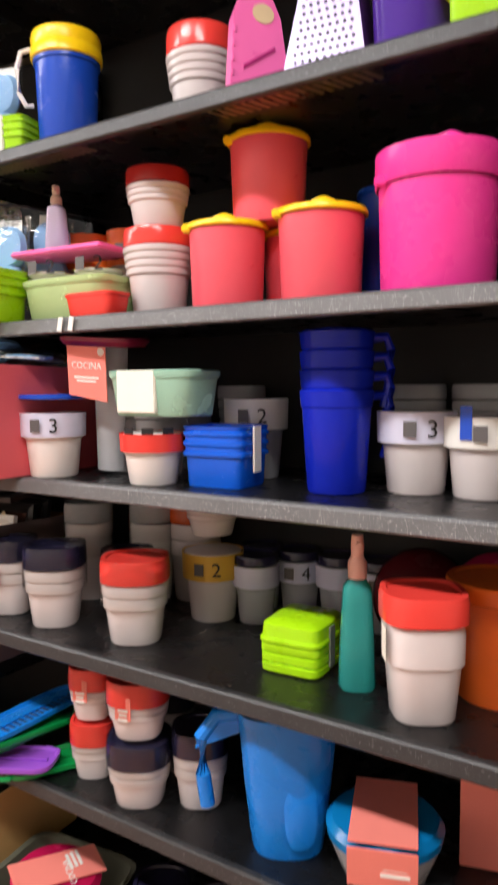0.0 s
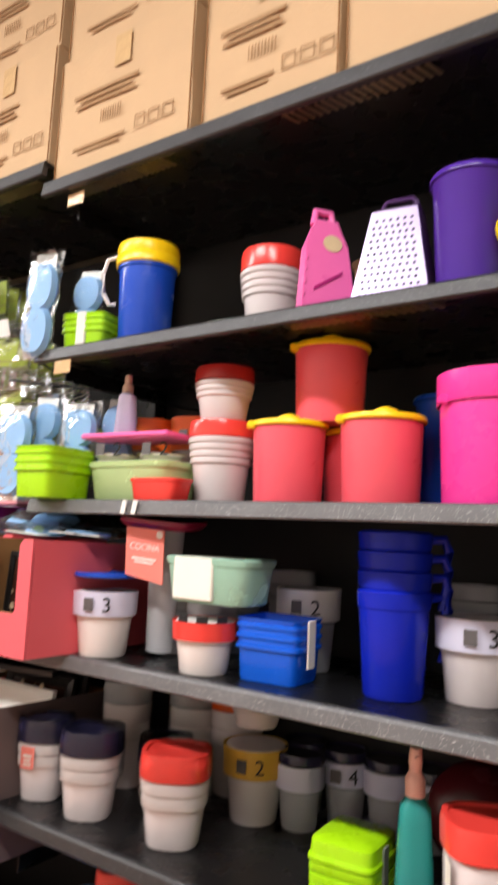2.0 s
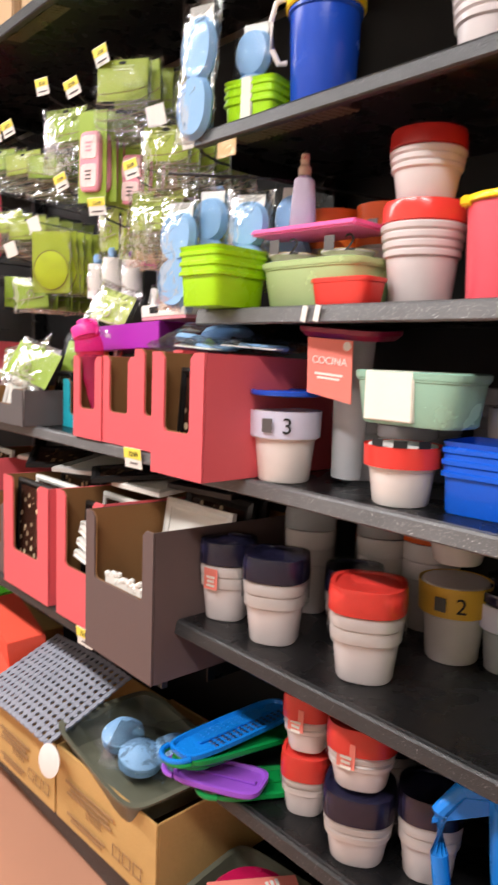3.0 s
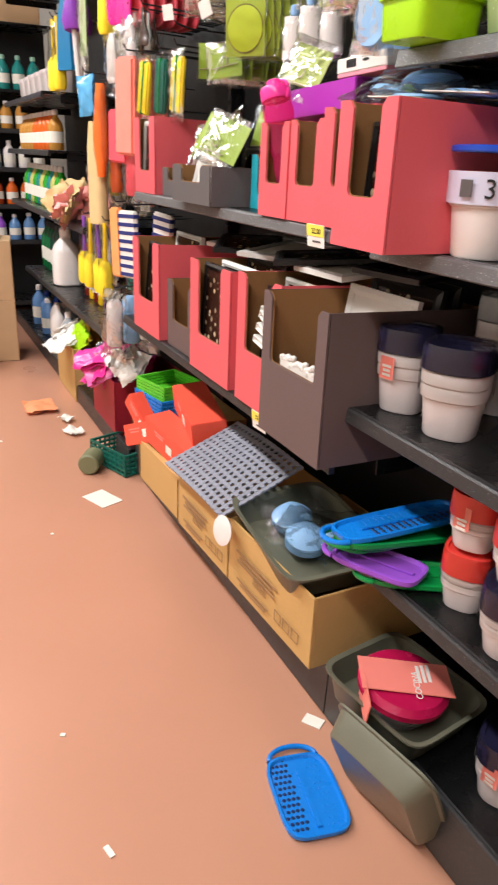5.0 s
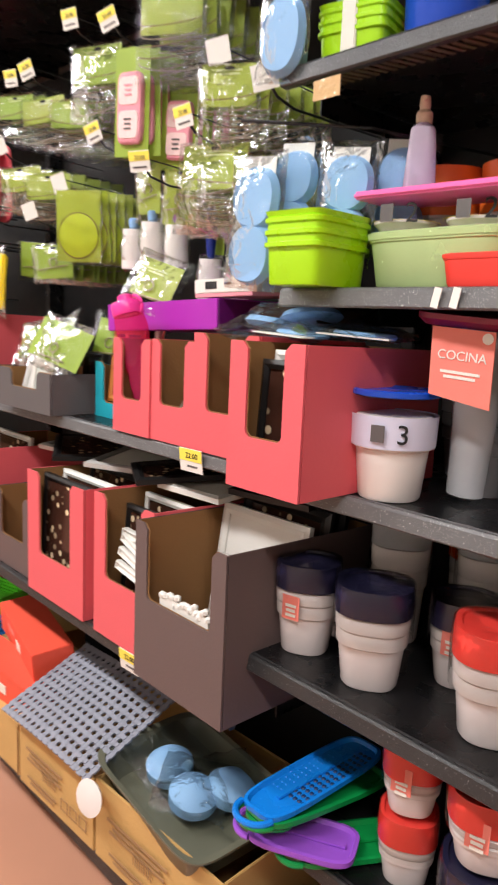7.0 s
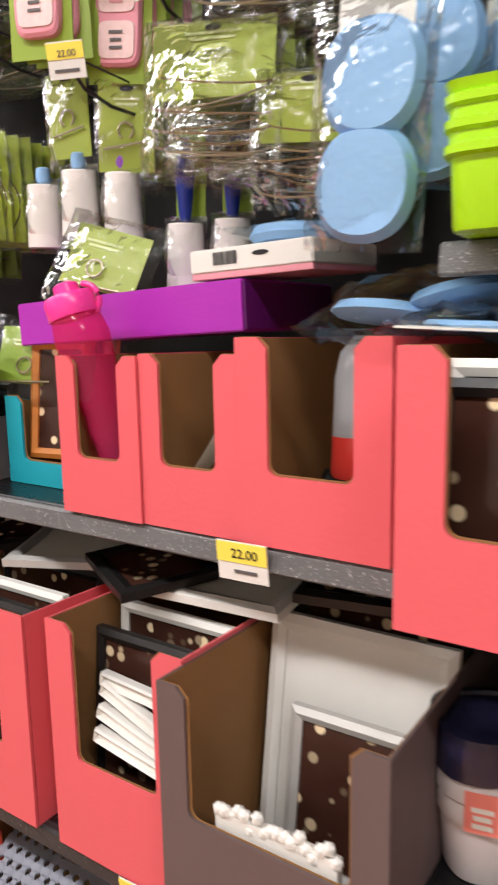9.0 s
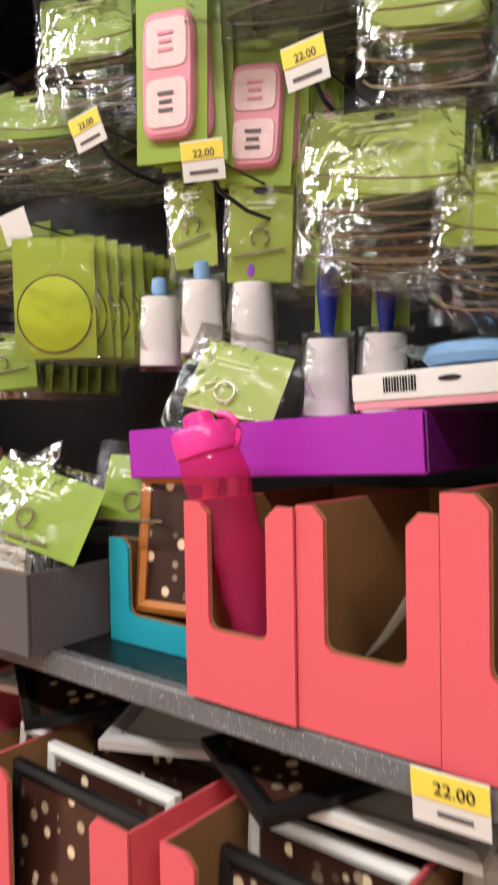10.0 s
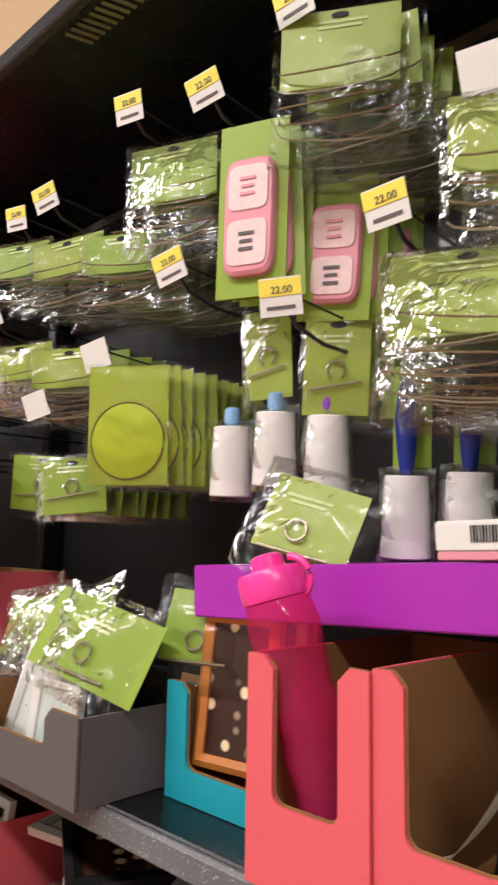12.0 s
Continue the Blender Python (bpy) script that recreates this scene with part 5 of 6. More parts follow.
# ---- peg hooks and packs ----
HOOKS = [(-0.862, 2.136, 0), (-0.689, 2.096, 0), (-1.252, 2.08, 0), (-1.10, 2.067, 0), (-0.755, 1.852, 0), (-0.401, 1.832, 0), (-0.539, 1.754, 0), (-0.933, 1.751, 1), (-1.128, 1.695, 1), (-0.519, 2.13, 0), (-0.279, 1.932, 1), (-0.15, 1.86, 1), (-1.4, 2.11, 0), (-1.52, 2.13, 1), (-1.33, 1.9, 1), (-1.42, 1.72, 1)]
for k, (hx, hz, pl) in enumerate(HOOKS):
    hook(hx, hz, 0.095 + 0.01 * (k % 3), plain=bool(pl), tilt=random.Random(k).uniform(-10, 10), yaw=random.Random(k + 9).uniform(5, 28))
GP = "clear film pack with lime green header card on a hook"
blister(-0.61, 0.11, 2.06, 0.1, 0.24, "card", "leaf green card with a pink sewing kit on a hook", 5, 0.022, 24, 1, GCARD2)
blister(-0.535, 0.2, 1.995, 0.1, 0.2, "card", "leaf green card with a pink sewing kit on a hook", 6, 0.022, 24, 6, GCARD2)
blister(-0.475, 0.12, 2.165, 0.16, 0.2, "wire", GP, 6, 0.04, 24, 2, d=0.07)
blister(-0.26, 0.11, 1.955, 0.13, 0.16, "wire", GP, 6, 0.04, 22, 3, d=0.06)
blister(-0.325, 0.13, 1.815, 0.18, 0.185, "wire", GP, 7, 0.035, 20, 4, d=0.09)
blister(-0.805, 0.13, 2.12, 0.16, 0.185, "wire", GP, 6, 0.04, 24, 5, GCARD2, d=0.05)
blister(-0.93, 0.13, 2.01, 0.17, 0.13, "wire", GP, 6, 0.04, 20, 6, GCARD2, d=0.06)
blister(-1.10, 0.13, 2.05, 0.18, 0.13, "wire", GP, 6, 0.04, 20, 7, d=0.06)
blister(-1.28, 0.13, 2.09, 0.18, 0.13, "wire", GP, 6, 0.04, 16, 16, GCARD2, d=0.06)
blister(-0.885, 0.12, 1.775, 0.145, 0.195, "disc", "film pack with a round chartreuse disc on a hook", 9, 0.026, 32, 8)
blister(-0.55, 0.21, 1.805, 0.095, 0.15, "hooks", GP, 6, 0.028, 24, 9)
blister(-1.09, 0.14, 1.845, 0.18, 0.14, "wire", GP, 5, 0.045, 20, 10, d=0.07)
blister(-1.07, 0.14, 1.645, 0.13, 0.11, "hooks", GP, 9, 0.026, 28, 11, GCARD2)
blister(-1.2, 0.16, 1.66, 0.15, 0.12, "hooks", GP, 7, 0.03, 28, 12, GCARD2)
blister(-1.3, 0.15, 1.89, 0.16, 0.14, "wire", GP, 5, 0.045, 20, 13, d=0.06)
blister(-0.20, 0.16, 1.74, 0.14, 0.16, "wire", GP, 5, 0.05, 20, 14, d=0.07)
blister(-0.66, 0.19, 1.835, 0.075, 0.15, "hooks", GP, 1, 0.03, 20, 15)
for px, py, pz, hm in ((-0.735, 0.2, 1.568, LBLUE), (-0.65, 0.2, 1.58, LBLUE), (-0.575, 0.22, 1.57, PURP2), (-0.475, 0.25, 1.488, NAVYH), (-0.40, 0.27, 1.49, NAVYH)):
    lint_roller(px, py, pz, "white lint roller in film with coloured handle", hm)
# loose packs lying over the boxes
for k, (px, py, pz, rx, ry, rz, cm) in enumerate(((-0.80, 0.05, 1.415, -22, 15, 16, GCARD2), (-0.93, 0.1, 1.42, -20, -20, 5, GCARD2), (-0.70, 0.14, 1.44, -18, 4, 20, GCARD2), (-0.98, 0.1, 1.40, -30, 30, -10, GCARD), (-1.08, 0.1, 1.41, -25, -10, 10, GCARD2), (-0.52, 0.15, 1.578, -20, 16, 18, GCARD), (-0.62, 0.2, 1.47, -20, -8, 0, PINKP))):
    t = thing("loose_pack", "film pack with green card lying on the display boxes", "pack", pose(px, py, pz, rx, ry, rz), "loose packs")
    part(t, "card", block("card", (0.18, 0.12)[k > 0], 0.0015, (0.108, 0.095)[k > 0], cm, 0.0), pose(0, 0, (-0.108, -0.1)[k > 0]))
    bars(t, -0.01, -0.0015, -0.03, 0.06, 2, 0.004, PALEGRN)
    part(t, "key_ring", tube("key_ring", arc(-0.01, -0.07, 0.013, 0, 350, 14, -0.006), 0.002, WIRE, 6))
    part(t, "key_ring", tube("key_ring", ((-0.05, -0.006, -0.1), (0.04, -0.006, -0.095)), 0.002, WIRE, 6))
    part(t, "bag", crinkle("bag", 0.16, 0.15, 0.03, k % 4, rough=0.008), pose(0, 0, 0.015))
# blue sponge packs by the bay post
def sponge_pack(x, y, z, w, h, seed, yaw=12, n=2):
    t = thing("sponge_pack", "clear film bag of pale blue sponges on a hook", "sponge pack", pose(x, y, z, 0, 4, yaw), "sponge packs")
    for k in range(n):
        part(t, "sponge", loft("sponge", [(w * 0.36, h * 0.2, 0), (w * 0.42, h * 0.23, 0.012), (w * 0.36, h * 0.2, 0.026)], LBLUE, 28, 2.3), pose(0, 0.012, -h * (0.34 + 0.4 * k), 90))
    part(t, "header_card", block("header_card", w * 0.6, 0.0015, 0.035, WHITE, 0), pose(0, 0, -0.045))
    part(t, "bag", crinkle("bag", w, h, 0.06, seed, rough=0.008), None)
sponge_pack(0.02, -0.005, 2.10, 0.10, 0.27, 1)
sponge_pack(0.075, 0.09, 2.08, 0.10, 0.2, 2)
for k, (px, py, pz) in enumerate(((-0.042, 0.0, 1.735), (0.0, 0.05, 1.76), (0.06, 0.1, 1.74), (0.11, 0.06, 1.74), (0.16, 0.14, 1.76))):
    sponge_pack(px, py, pz, 0.105 if k else 0.118, 0.2 if k else 0.235, k % 4, 8 + 4 * k)
t = thing("hook_rail", "black wire rail with packets beside the bay post", "rail", pose(-0.02, 0.02, 1.79))
part(t, "rail", tube("rail", ((-0.1, 0, 0.01), (0.1, 0.12, -0.01), (0.2, 0.42, -0.02)), 0.003, HOOK))

# ---- floor cartons in front of the peg bay ----
carton(-0.195, -0.085, 0.191, 0.435, 0.38, 0.2, CARTON3, "tan open carton with printed text on the base shelf", tape=False, open_top=True, seed=31, rz=2.4)
carton(-0.60, -0.102, 0.191, 0.36, 0.38, 0.19, CARTON3, "tan open carton with printed text on the base shelf", tape=False, open_top=True, seed=32, rz=2.4)
carton(-0.985, -0.11, 0.191, 0.38, 0.36, 0.15, CARTON3, "low tan carton on the base shelf", tape=False, prints=False, seed=33, rz=2)
carton(-1.40, -0.02, 0.191, 0.36, 0.36, 0.16, CARTON3, "low tan carton under plastic baskets", tape=False, prints=False, seed=34)
basin(-0.225, 0.045, 0.352, 0.42, 0.29, 0.08, 3, 3, -4, "olive grey plastic basin resting on a carton")
for k, (px, py) in enumerate(((-0.33, 0.06), (-0.21, 0.03), (-0.17, 0.10))):
    t = thing("puff_sponge", "pale blue bath sponge in clear film in a basin", "sponge", pose(px, py, 0.368 + 0.004 * k, 10, 8, 40 * k), "bath sponges")
    part(t, "puff", loft("puff", [(0.03, 0.03, 0), (0.055, 0.055, 0.02), (0.056, 0.056, 0.045), (0.03, 0.03, 0.07), (0.005, 0.005, 0.075)], LBLUE, 24))
    part(t, "bag", crinkle("bag", 0.17, 0.17, 0.05, k, rough=0.014), pose(0, 0.085, 0.06, -90))
t = thing("bath_mat", "grey perforated rubber bath mat over a carton", "bath mat", pose(-0.60, -0.01, 0.455, 22, 3, 4))
bm = bmesh.new()
NXM, NYM, SM = 16, 11, 0.024
for i in range(NXM + 1):
    for j in range(NYM + 1):
        x, y = (i - NXM / 2) * SM, (j - NYM / 2) * SM
        z = 0.018 * math.sin(x * 7 + 1) - 0.3 * max(0.0, -y - 0.13) ** 1.0
        for dx, dy, sx, sy in ((0, 0, 0.0165, 0.0165), (SM / 2, 0, 0.012, 0.011), (0, SM / 2, 0.011, 0.012)):
            if (dx and i == NXM) or (dy and j == NYM):
                continue
            bmesh.ops.create_cube(bm, size=1, matrix=Matrix.Translation((x + dx, y + dy, z)) @ Matrix.Diagonal((sx, sy, 0.005, 1)))
part(t, "mat_lattice", finish("mat_lattice", bm, GREYM, smooth=False))
for k, (px, py) in enumerate(((-0.375, -0.125),)):
    t = thing("suction_disc", "white round suction disc hanging over the carton edge", "disc", pose(px, py, 0.375 + 0.035 * k, 78, 0, 10), "suction discs")
    part(t, "disc", loft("disc", [(0.012, 0.012, 0), (0.038, 0.038, 0.004), (0.042, 0.042, 0.01), (0.026, 0.026, 0.014)], WHITEP, 24))
for k, (px, py, pz, rx, ry, rz, sx, sy, sz) in enumerate(((-0.98, -0.04, 0.345, 4, 6, 8, 0.30, 0.10, 0.10), (-1.16, -0.08, 0.33, -6, -22, 20, 0.22, 0.07, 0.08), (-1.0, 0.05, 0.44, 6, 4, -10, 0.36, 0.12, 0.09), (-1.3, -0.07, 0.36, 0, 40, 14, 0.2, 0.06, 0.06))):
    t = thing("vermilion_carton", "small vermilion product box thrown on floor cartons", "box", pose(px, py, pz, rx, ry, rz), "vermilion product boxes")
    part(t, "box_body", block("box_body", sx, sy, sz, ORBOX, 0.002))
    part(t, "white_patch", block("white_patch", 0.04, 0.001, 0.03, PAPER, 0), pose(0.03, -sy / 2 - 0.001, sz * 0.3))
    bars(t, -0.04, -sy / 2 - 0.001, sz * 0.7, 0.07, 2, 0.006, PINKP)
def basket(x, y, z, w, d, h, m, label, rz=0, rx=0):
    t = thing("slotted_basket", label, "basket", pose(x, y, z, rx, 0, rz), "slotted baskets")
    bm = bmesh.new()
    for lv in range(5):
        zz = h * lv / 4
        for a, b, sx, sy in ((0, -d / 2, w, 0.006), (0, d / 2, w, 0.006), (-w / 2, 0, 0.006, d), (w / 2, 0, 0.006, d)):
            bmesh.ops.create_cube(bm, size=1, matrix=Matrix.Translation((a, b, zz + 0.004)) @ Matrix.Diagonal((sx + 0.004, sy + 0.002, 0.009, 1)))
    for k in range(9):
        q = -w / 2 + w * k / 8
        for b in (-d / 2, d / 2):
            bmesh.ops.create_cube(bm, size=1, matrix=Matrix.Translation((q, b, h / 2)) @ Matrix.Diagonal((0.008, 0.004, h, 1)))
        q = -d / 2 + d * k / 8
        for a in (-w / 2, w / 2):
            bmesh.ops.create_cube(bm, size=1, matrix=Matrix.Translation((a, q, h / 2)) @ Matrix.Diagonal((0.004, 0.008, h, 1)))
    bmesh.ops.create_cube(bm, size=1, matrix=Matrix.Translation((0, 0, 0.003)) @ Matrix.Diagonal((w, d, 0.005, 1)))
    part(t, "basket_lattice", finish("basket_lattice", bm, m, smooth=False))
    return t
basket(-1.74, -0.01, 0.006, 0.26, 0.2, 0.09, DGREEN, "dark green slotted plastic basket on the floor", 20)
basket(-1.45, 0.10, 0.353, 0.22, 0.2, 0.06, BLUE3, "blue slotted basket on a carton", 10)
basket(-1.46, 0.10, 0.416, 0.2, 0.18, 0.05, mat("bright_green_plastic", (96, 200, 50), 0.3), "bright green slotted basket on a blue one", 14)
solid("thread_spool", loft("thread_spool", [(0.04, 0.04, 0), (0.046, 0.046, 0.006), (0.046, 0.046, 0.1), (0.04, 0.04, 0.106)], mat("khaki_plastic", (120, 124, 92), 0.5), 24), pose(-1.76, -0.15, 0.047, 90, 0, 60), "khaki plastic can lying on the floor", "can")
carton(-2.08, -0.02, 0.004, 0.40, 0.36, 0.34, mat("crimson_carton", (150, 26, 44), 0.5), "crimson open floor carton full of gloves", tape=False, prints=False, open_top=True, seed=40)
carton(-2.9, -0.03, 0.004, 0.46, 0.38, 0.3, CARTON3, "tan floor carton full of packets", tape=False, prints=False, open_top=True, seed=41)
def heap(name, label, cat, x, y, z, r, cols, seed, n=9, stretch=2.2):
    """A heap of limp crumpled pieces; each piece is a part."""
    t = thing(name, label, cat, pose(x, y, z))
    rnd = random.Random(seed)
    for k in range(n):
        w = r * rnd.uniform(0.5, 0.9)
        part(t, "piece", crinkle("piece", round(w, 2), round(w * rnd.uniform(0.9, stretch), 2), 0.03, k % 4, cols[k % len(cols)], 0.025, 8, 10), pose(rnd.uniform(-r, r) * 0.6, rnd.uniform(-r, r) * 0.5, rnd.uniform(0.02, 0.1) + 0.05, rnd.uniform(-75, -20), rnd.uniform(-50, 50), rnd.uniform(-60, 60)))
    return t
heap("glove_heap", "heap of pink and purple rubber gloves", "gloves", -2.12, 0.1, 0.33, 0.22, [PINK, PINK, mat("dark_violet_cloth", (70, 40, 120), 0.7), PINK2], 3, 13, 1.4)
heap("packet_heap", "heap of clear film packets in a carton", "packets", -2.9, 0.12, 0.28, 0.22, [FILM, WHITE, LIME, FILM, YEL], 5, 12, 1.2)
heap("cloth_heap", "heap of pink striped towels on a shelf", "towels", -2.75, 0.1, 1.0, 0.2, [CLOTH, CLOTH, BEIGE, mat("salmon_cloth", (230, 150, 140), 0.9, vary=0.3)], 7, 18, 1.3)
for k, (px, py, cm, s) in enumerate(((-2.62, -0.16, mat("peach_paper", (236, 150, 104), 0.7), 0.2), (-2.2, -0.12, PAPER, 0.09), (-2.4, -0.13, PAPER, 0.07))):
    solid("paper_scrap", crinkle("paper_scrap", s, s * 0.8, 0.02, k, cm, 0.02, 8, 8), pose(px, py, 0.022, -88, 0, 25 * k), "crumpled paper scrap on the floor", "paper scrap", "paper scraps")
for px, py, rz, w, d in ((-1.42, -0.205, 22, 0.14, 0.1), (0.0, -0.035, 35, 0.05, 0.035), (-1.2, -0.45, 5, 0.012, 0.01), (-0.2, -0.62, 60, 0.012, 0.01), (-2.2, -0.5, 10, 0.02, 0.014), (0.15, -0.6, 15, 0.03, 0.012)):
    solid("paper_slip", block("paper_slip", w, d, 0.002, PAPER, 0), pose(px, py, 0.001, 0, 0, rz), "white paper slip lying on the floor", "paper slip", "paper slips")

# ---- further bays of the aisle ----
shelf(-4.85, -1.66, 0.10, -0.02, lip=0.09, edge=EDGE2)
shelf(-4.2, -2.0, 0.545, -0.02, edge=EDGE2)
shelf(-4.6, -2.35, 0.98, -0.02, edge=EDGE2)
shelf(-4.6, -3.1, 1.32, -0.02, edge=EDGE2)
shelf(-4.6, -3.2, 1.62, -0.02, edge=EDGE2)
bottle(-3.35, 0.1, 0.546, 0.085, 0.34, WHITEP, WHITEP, "large white plastic bleach bottle", "bleach_jug", False, square=3.0)
rnd = random.Random(4)
BL = [mat("light_blue_liquid", (120, 168, 226), 0.15, trans=0.3), WHITEP, mat("cloudy_liquid", (196, 206, 214), 0.15, trans=0.4), LIME]
for k in range(9):
    bottle(-4.3 + k * 0.17, 0.08 + 0.03 * (k % 2), 0.101, 0.055, 0.29 - 0.02 * (k % 3), BL[(k // 3) % 4], (WHITEP, BLUE)[k % 2], "plastic cleaner bottle with label", "cleaner_bottle", group="cleaner bottles")
GB = [mat("green_liquid", (20, 110, 60), 0.12, trans=0.2), mat("dark_green_liquid", (16, 60, 46), 0.12), mat("red_brown_liquid", (120, 30, 24), 0.15)]
for k in range(8):
    bottle(-4.15 + k * 0.1, 0.14, 0.546, 0.045, 0.32, GB[(k // 3) % 3], INKD, "dark green cleaner bottle", "cleaner_bottle", group="dark cleaner bottles")
for k in range(5):
    bottle(-2.95 + k * 0.1, 0.16, 0.546, 0.045, 0.3, (GB[2], YEL)[k % 2], (REDP, YEL)[k % 2], "red and yellow cleaner bottle", "cleaner_bottle", group="coloured cleaner bottles")
for k in range(10):
    bottle(-4.45 + k * 0.12, 0.1, 0.981, 0.045, 0.25, (mat("bright_green_liquid", (50, 170, 50), 0.15, trans=0.2), TEALP, mat("pale_yellow_liquid", (206, 206, 120), 0.15, trans=0.2))[k % 3], WHITEP, "slim coloured soap bottle on a shelf", "soap_bottle", group="soap bottles")
for k in range(9):
    bottle(-4.5 + k * 0.13, 0.1, 1.321, 0.045, 0.22, (mat("amber_liquid", (210, 150, 70), 0.15, trans=0.2), ORANGE)[(k // 4) % 2], WHITEP, "amber soap bottle on a shelf", "soap_bottle", group="amber soap bottles")
for k in range(6):
    box_tub(-4.3 + k * 0.19, 0.12, 1.621, 0.17, 0.14, 0.13, MILK, "cloudy plastic food box on a high shelf")

def hang_item(name, label, cat, x, y, z, parts_):
    t = thing(name, label, cat, pose(x, y, z, 0, random.Random(int(x * 100)).uniform(-4, 4), 12), "hanging household goods")
    for pn, me, m4 in parts_:
        part(t, pn, me, m4)
    part(t, "hook", tube("hook", ((0, BACK_Y - y, 0.012), (0, 0.0, 0.012), (0, -0.012, 0.03)), 0.003, HOOK))
    return t
# pink cutting boards
for k in range(7):
    hang_item("cutting_board", "hot pink plastic cutting board hanging on a hook", "cutting board", -1.82, 0.03 + 0.045 * k, 2.06, [("board", loft("board", [(0.085, 0.135, 0), (0.09, 0.14, 0.004), (0.09, 0.14, 0.01), (0.085, 0.135, 0.014)], (PINK, TUB)[k > 0], 32, 6), pose(0, 0.007, -0.15, 90))])
def mop(x, y, z, m, hm, label):
    hang_item("dish_mop", label, "brush", x, y, z, [("handle", loft("handle", [(0.012, 0.01, -0.17), (0.01, 0.008, -0.02), (0.014, 0.01, 0.0)], hm, 14), None), ("head", loft("head", [(0.028, 0.024, -0.32), (0.038, 0.03, -0.3), (0.034, 0.028, -0.19), (0.016, 0.014, -0.165)], m, 20, 3), None), ("bag", crinkle("bag", 0.1, 0.34, 0.05, 1, rough=0.012), None)])
YC = mat("yellow_cloth", (246, 216, 40), 0.8, vary=0.1)
for k in range(3):
    mop(-2.02 - 0.07 * k, 0.04 + 0.05 * k, 2.08 - 0.03 * k, YC, (BLUE3, LBLUE, YC)[k], "yellow dish mop with blue handle in film")
for k in range(2):
    mop(-2.8 - 0.1 * k, 0.0, 1.92, YC, YEL, "yellow sponge brush in film")
hang_item("dust_pan", "teal blue plastic dust pan hanging", "dust pan", -2.68, 0.02, 1.98, [("pan", slab("pan", ((-0.08, -0.3), (0.08, -0.3), (0.065, -0.08), (0.02, 0.0), (-0.02, 0.0), (-0.065, -0.08)), 0.03, mat("teal_blue_plastic", (24, 116, 166), 0.35)), None)])
for k in range(3):
    hang_item("hand_brush", "white handled brush with purple head", "brush", -2.45 - 0.05 * k, 0.0 + 0.03 * k, 1.98, [("head", loft("head", [(0.05, 0.04, -0.16), (0.06, 0.05, -0.12), (0.04, 0.034, -0.05), (0.01, 0.01, 0.0)], mat("purple_bristle", (130, 50, 170), 0.6, bump=0.3), 20), None), ("handle", tube("handle", ((0, 0, -0.15), (0.02, 0, -0.42)), 0.012, WHITEP), None)])
hang_item("wooden_spatula_pack", "pale green film pack hanging from a hook", "pack", -2.25, 0.0, 2.12, [("card", block("card", 0.06, 0.002, 0.4, mat("pale_green_card", (176, 196, 140), 0.5), 0), pose(0, 0, -0.42)), ("bag", crinkle("bag", 0.09, 0.46, 0.03, 2, rough=0.012), None)])
for k in range(3):
    hang_item("coral_mat", "coral pink folded mat hanging on a hook", "mat", -1.70 - 0.01 * k, 0.02 + 0.06 * k, 1.66, [("sheet", block("sheet", 0.14, 0.03, 0.34, mat("coral_foam", (244, 140, 124), 0.7), 0.01), pose(0, 0, -0.35))])
for k in range(3):
    hang_item("sponge_cloth_pack", "yellow and green sponge cloths in film", "sponge pack", -1.52 + 0.11 * k, 0.03 + 0.02 * k, 1.64, [("cloth", block("cloth", 0.07, 0.02, 0.17, (YC, DGREEN, YC)[k], 0.006), pose(0, 0, -0.19, 0, 6, 0)), ("band", block("band", 0.012, 0.024, 0.17, GREEN, 0.002), pose(0, 0, -0.19, 0, 6, 0)), ("bag", crinkle("bag", 0.1, 0.22, 0.04, k, rough=0.01), None)])
for k in range(6):
    hang_item("utensil_pack", "film packs of dark utensils hanging on hooks", "utensils", -1.62 - 0.09 * k, 0.06 + 0.05 * (k % 3), 1.80, [("ware", loft("ware", [(0.02, 0.01, -0.12), (0.03, 0.014, -0.09), (0.008, 0.006, -0.04), (0.008, 0.006, 0)], (mat("brown_plastic", (74, 52, 40), 0.4), SILV)[k % 2], 14), None), ("bag", crinkle("bag", 0.11, 0.2, 0.04, k % 4, rough=0.014), None)])
hang_item("long_bag", "beige bristle broom head hanging", "broom", -2.12, 0.0, 1.44, [("bristle", loft("bristle", [(0.06, 0.03, -0.42), (0.055, 0.028, -0.1), (0.04, 0.02, 0.0)], BEIGE, 20, 3), None)])
hang_item("orange_brush", "orange plastic brush hanging in film", "brush", -2.02, 0.0, 1.58, [("bristle", loft("bristle", [(0.02, 0.016, -0.36), (0.045, 0.03, -0.2), (0.02, 0.016, 0.0)], mat("orange_bristle", (240, 110, 30), 0.6), 18), None), ("bag", crinkle("bag", 0.12, 0.3, 0.05, 2, rough=0.012), None)])
hang_item("red_pouch", "coral red pouch hanging", "pouch", -1.88, 0.04, 1.48, [("pouch", block("pouch", 0.15, 0.03, 0.2, TUB, 0.008), pose(0, 0, -0.2))])
hang_item("blue_pouch", "light blue film pouch hanging", "pouch", -2.18, -0.02, 1.62, [("pouch", crinkle("pouch", 0.14, 0.16, 0.05, 1, mat("sky_blue_film", (90, 170, 220), 0.25), 0.012), None)])
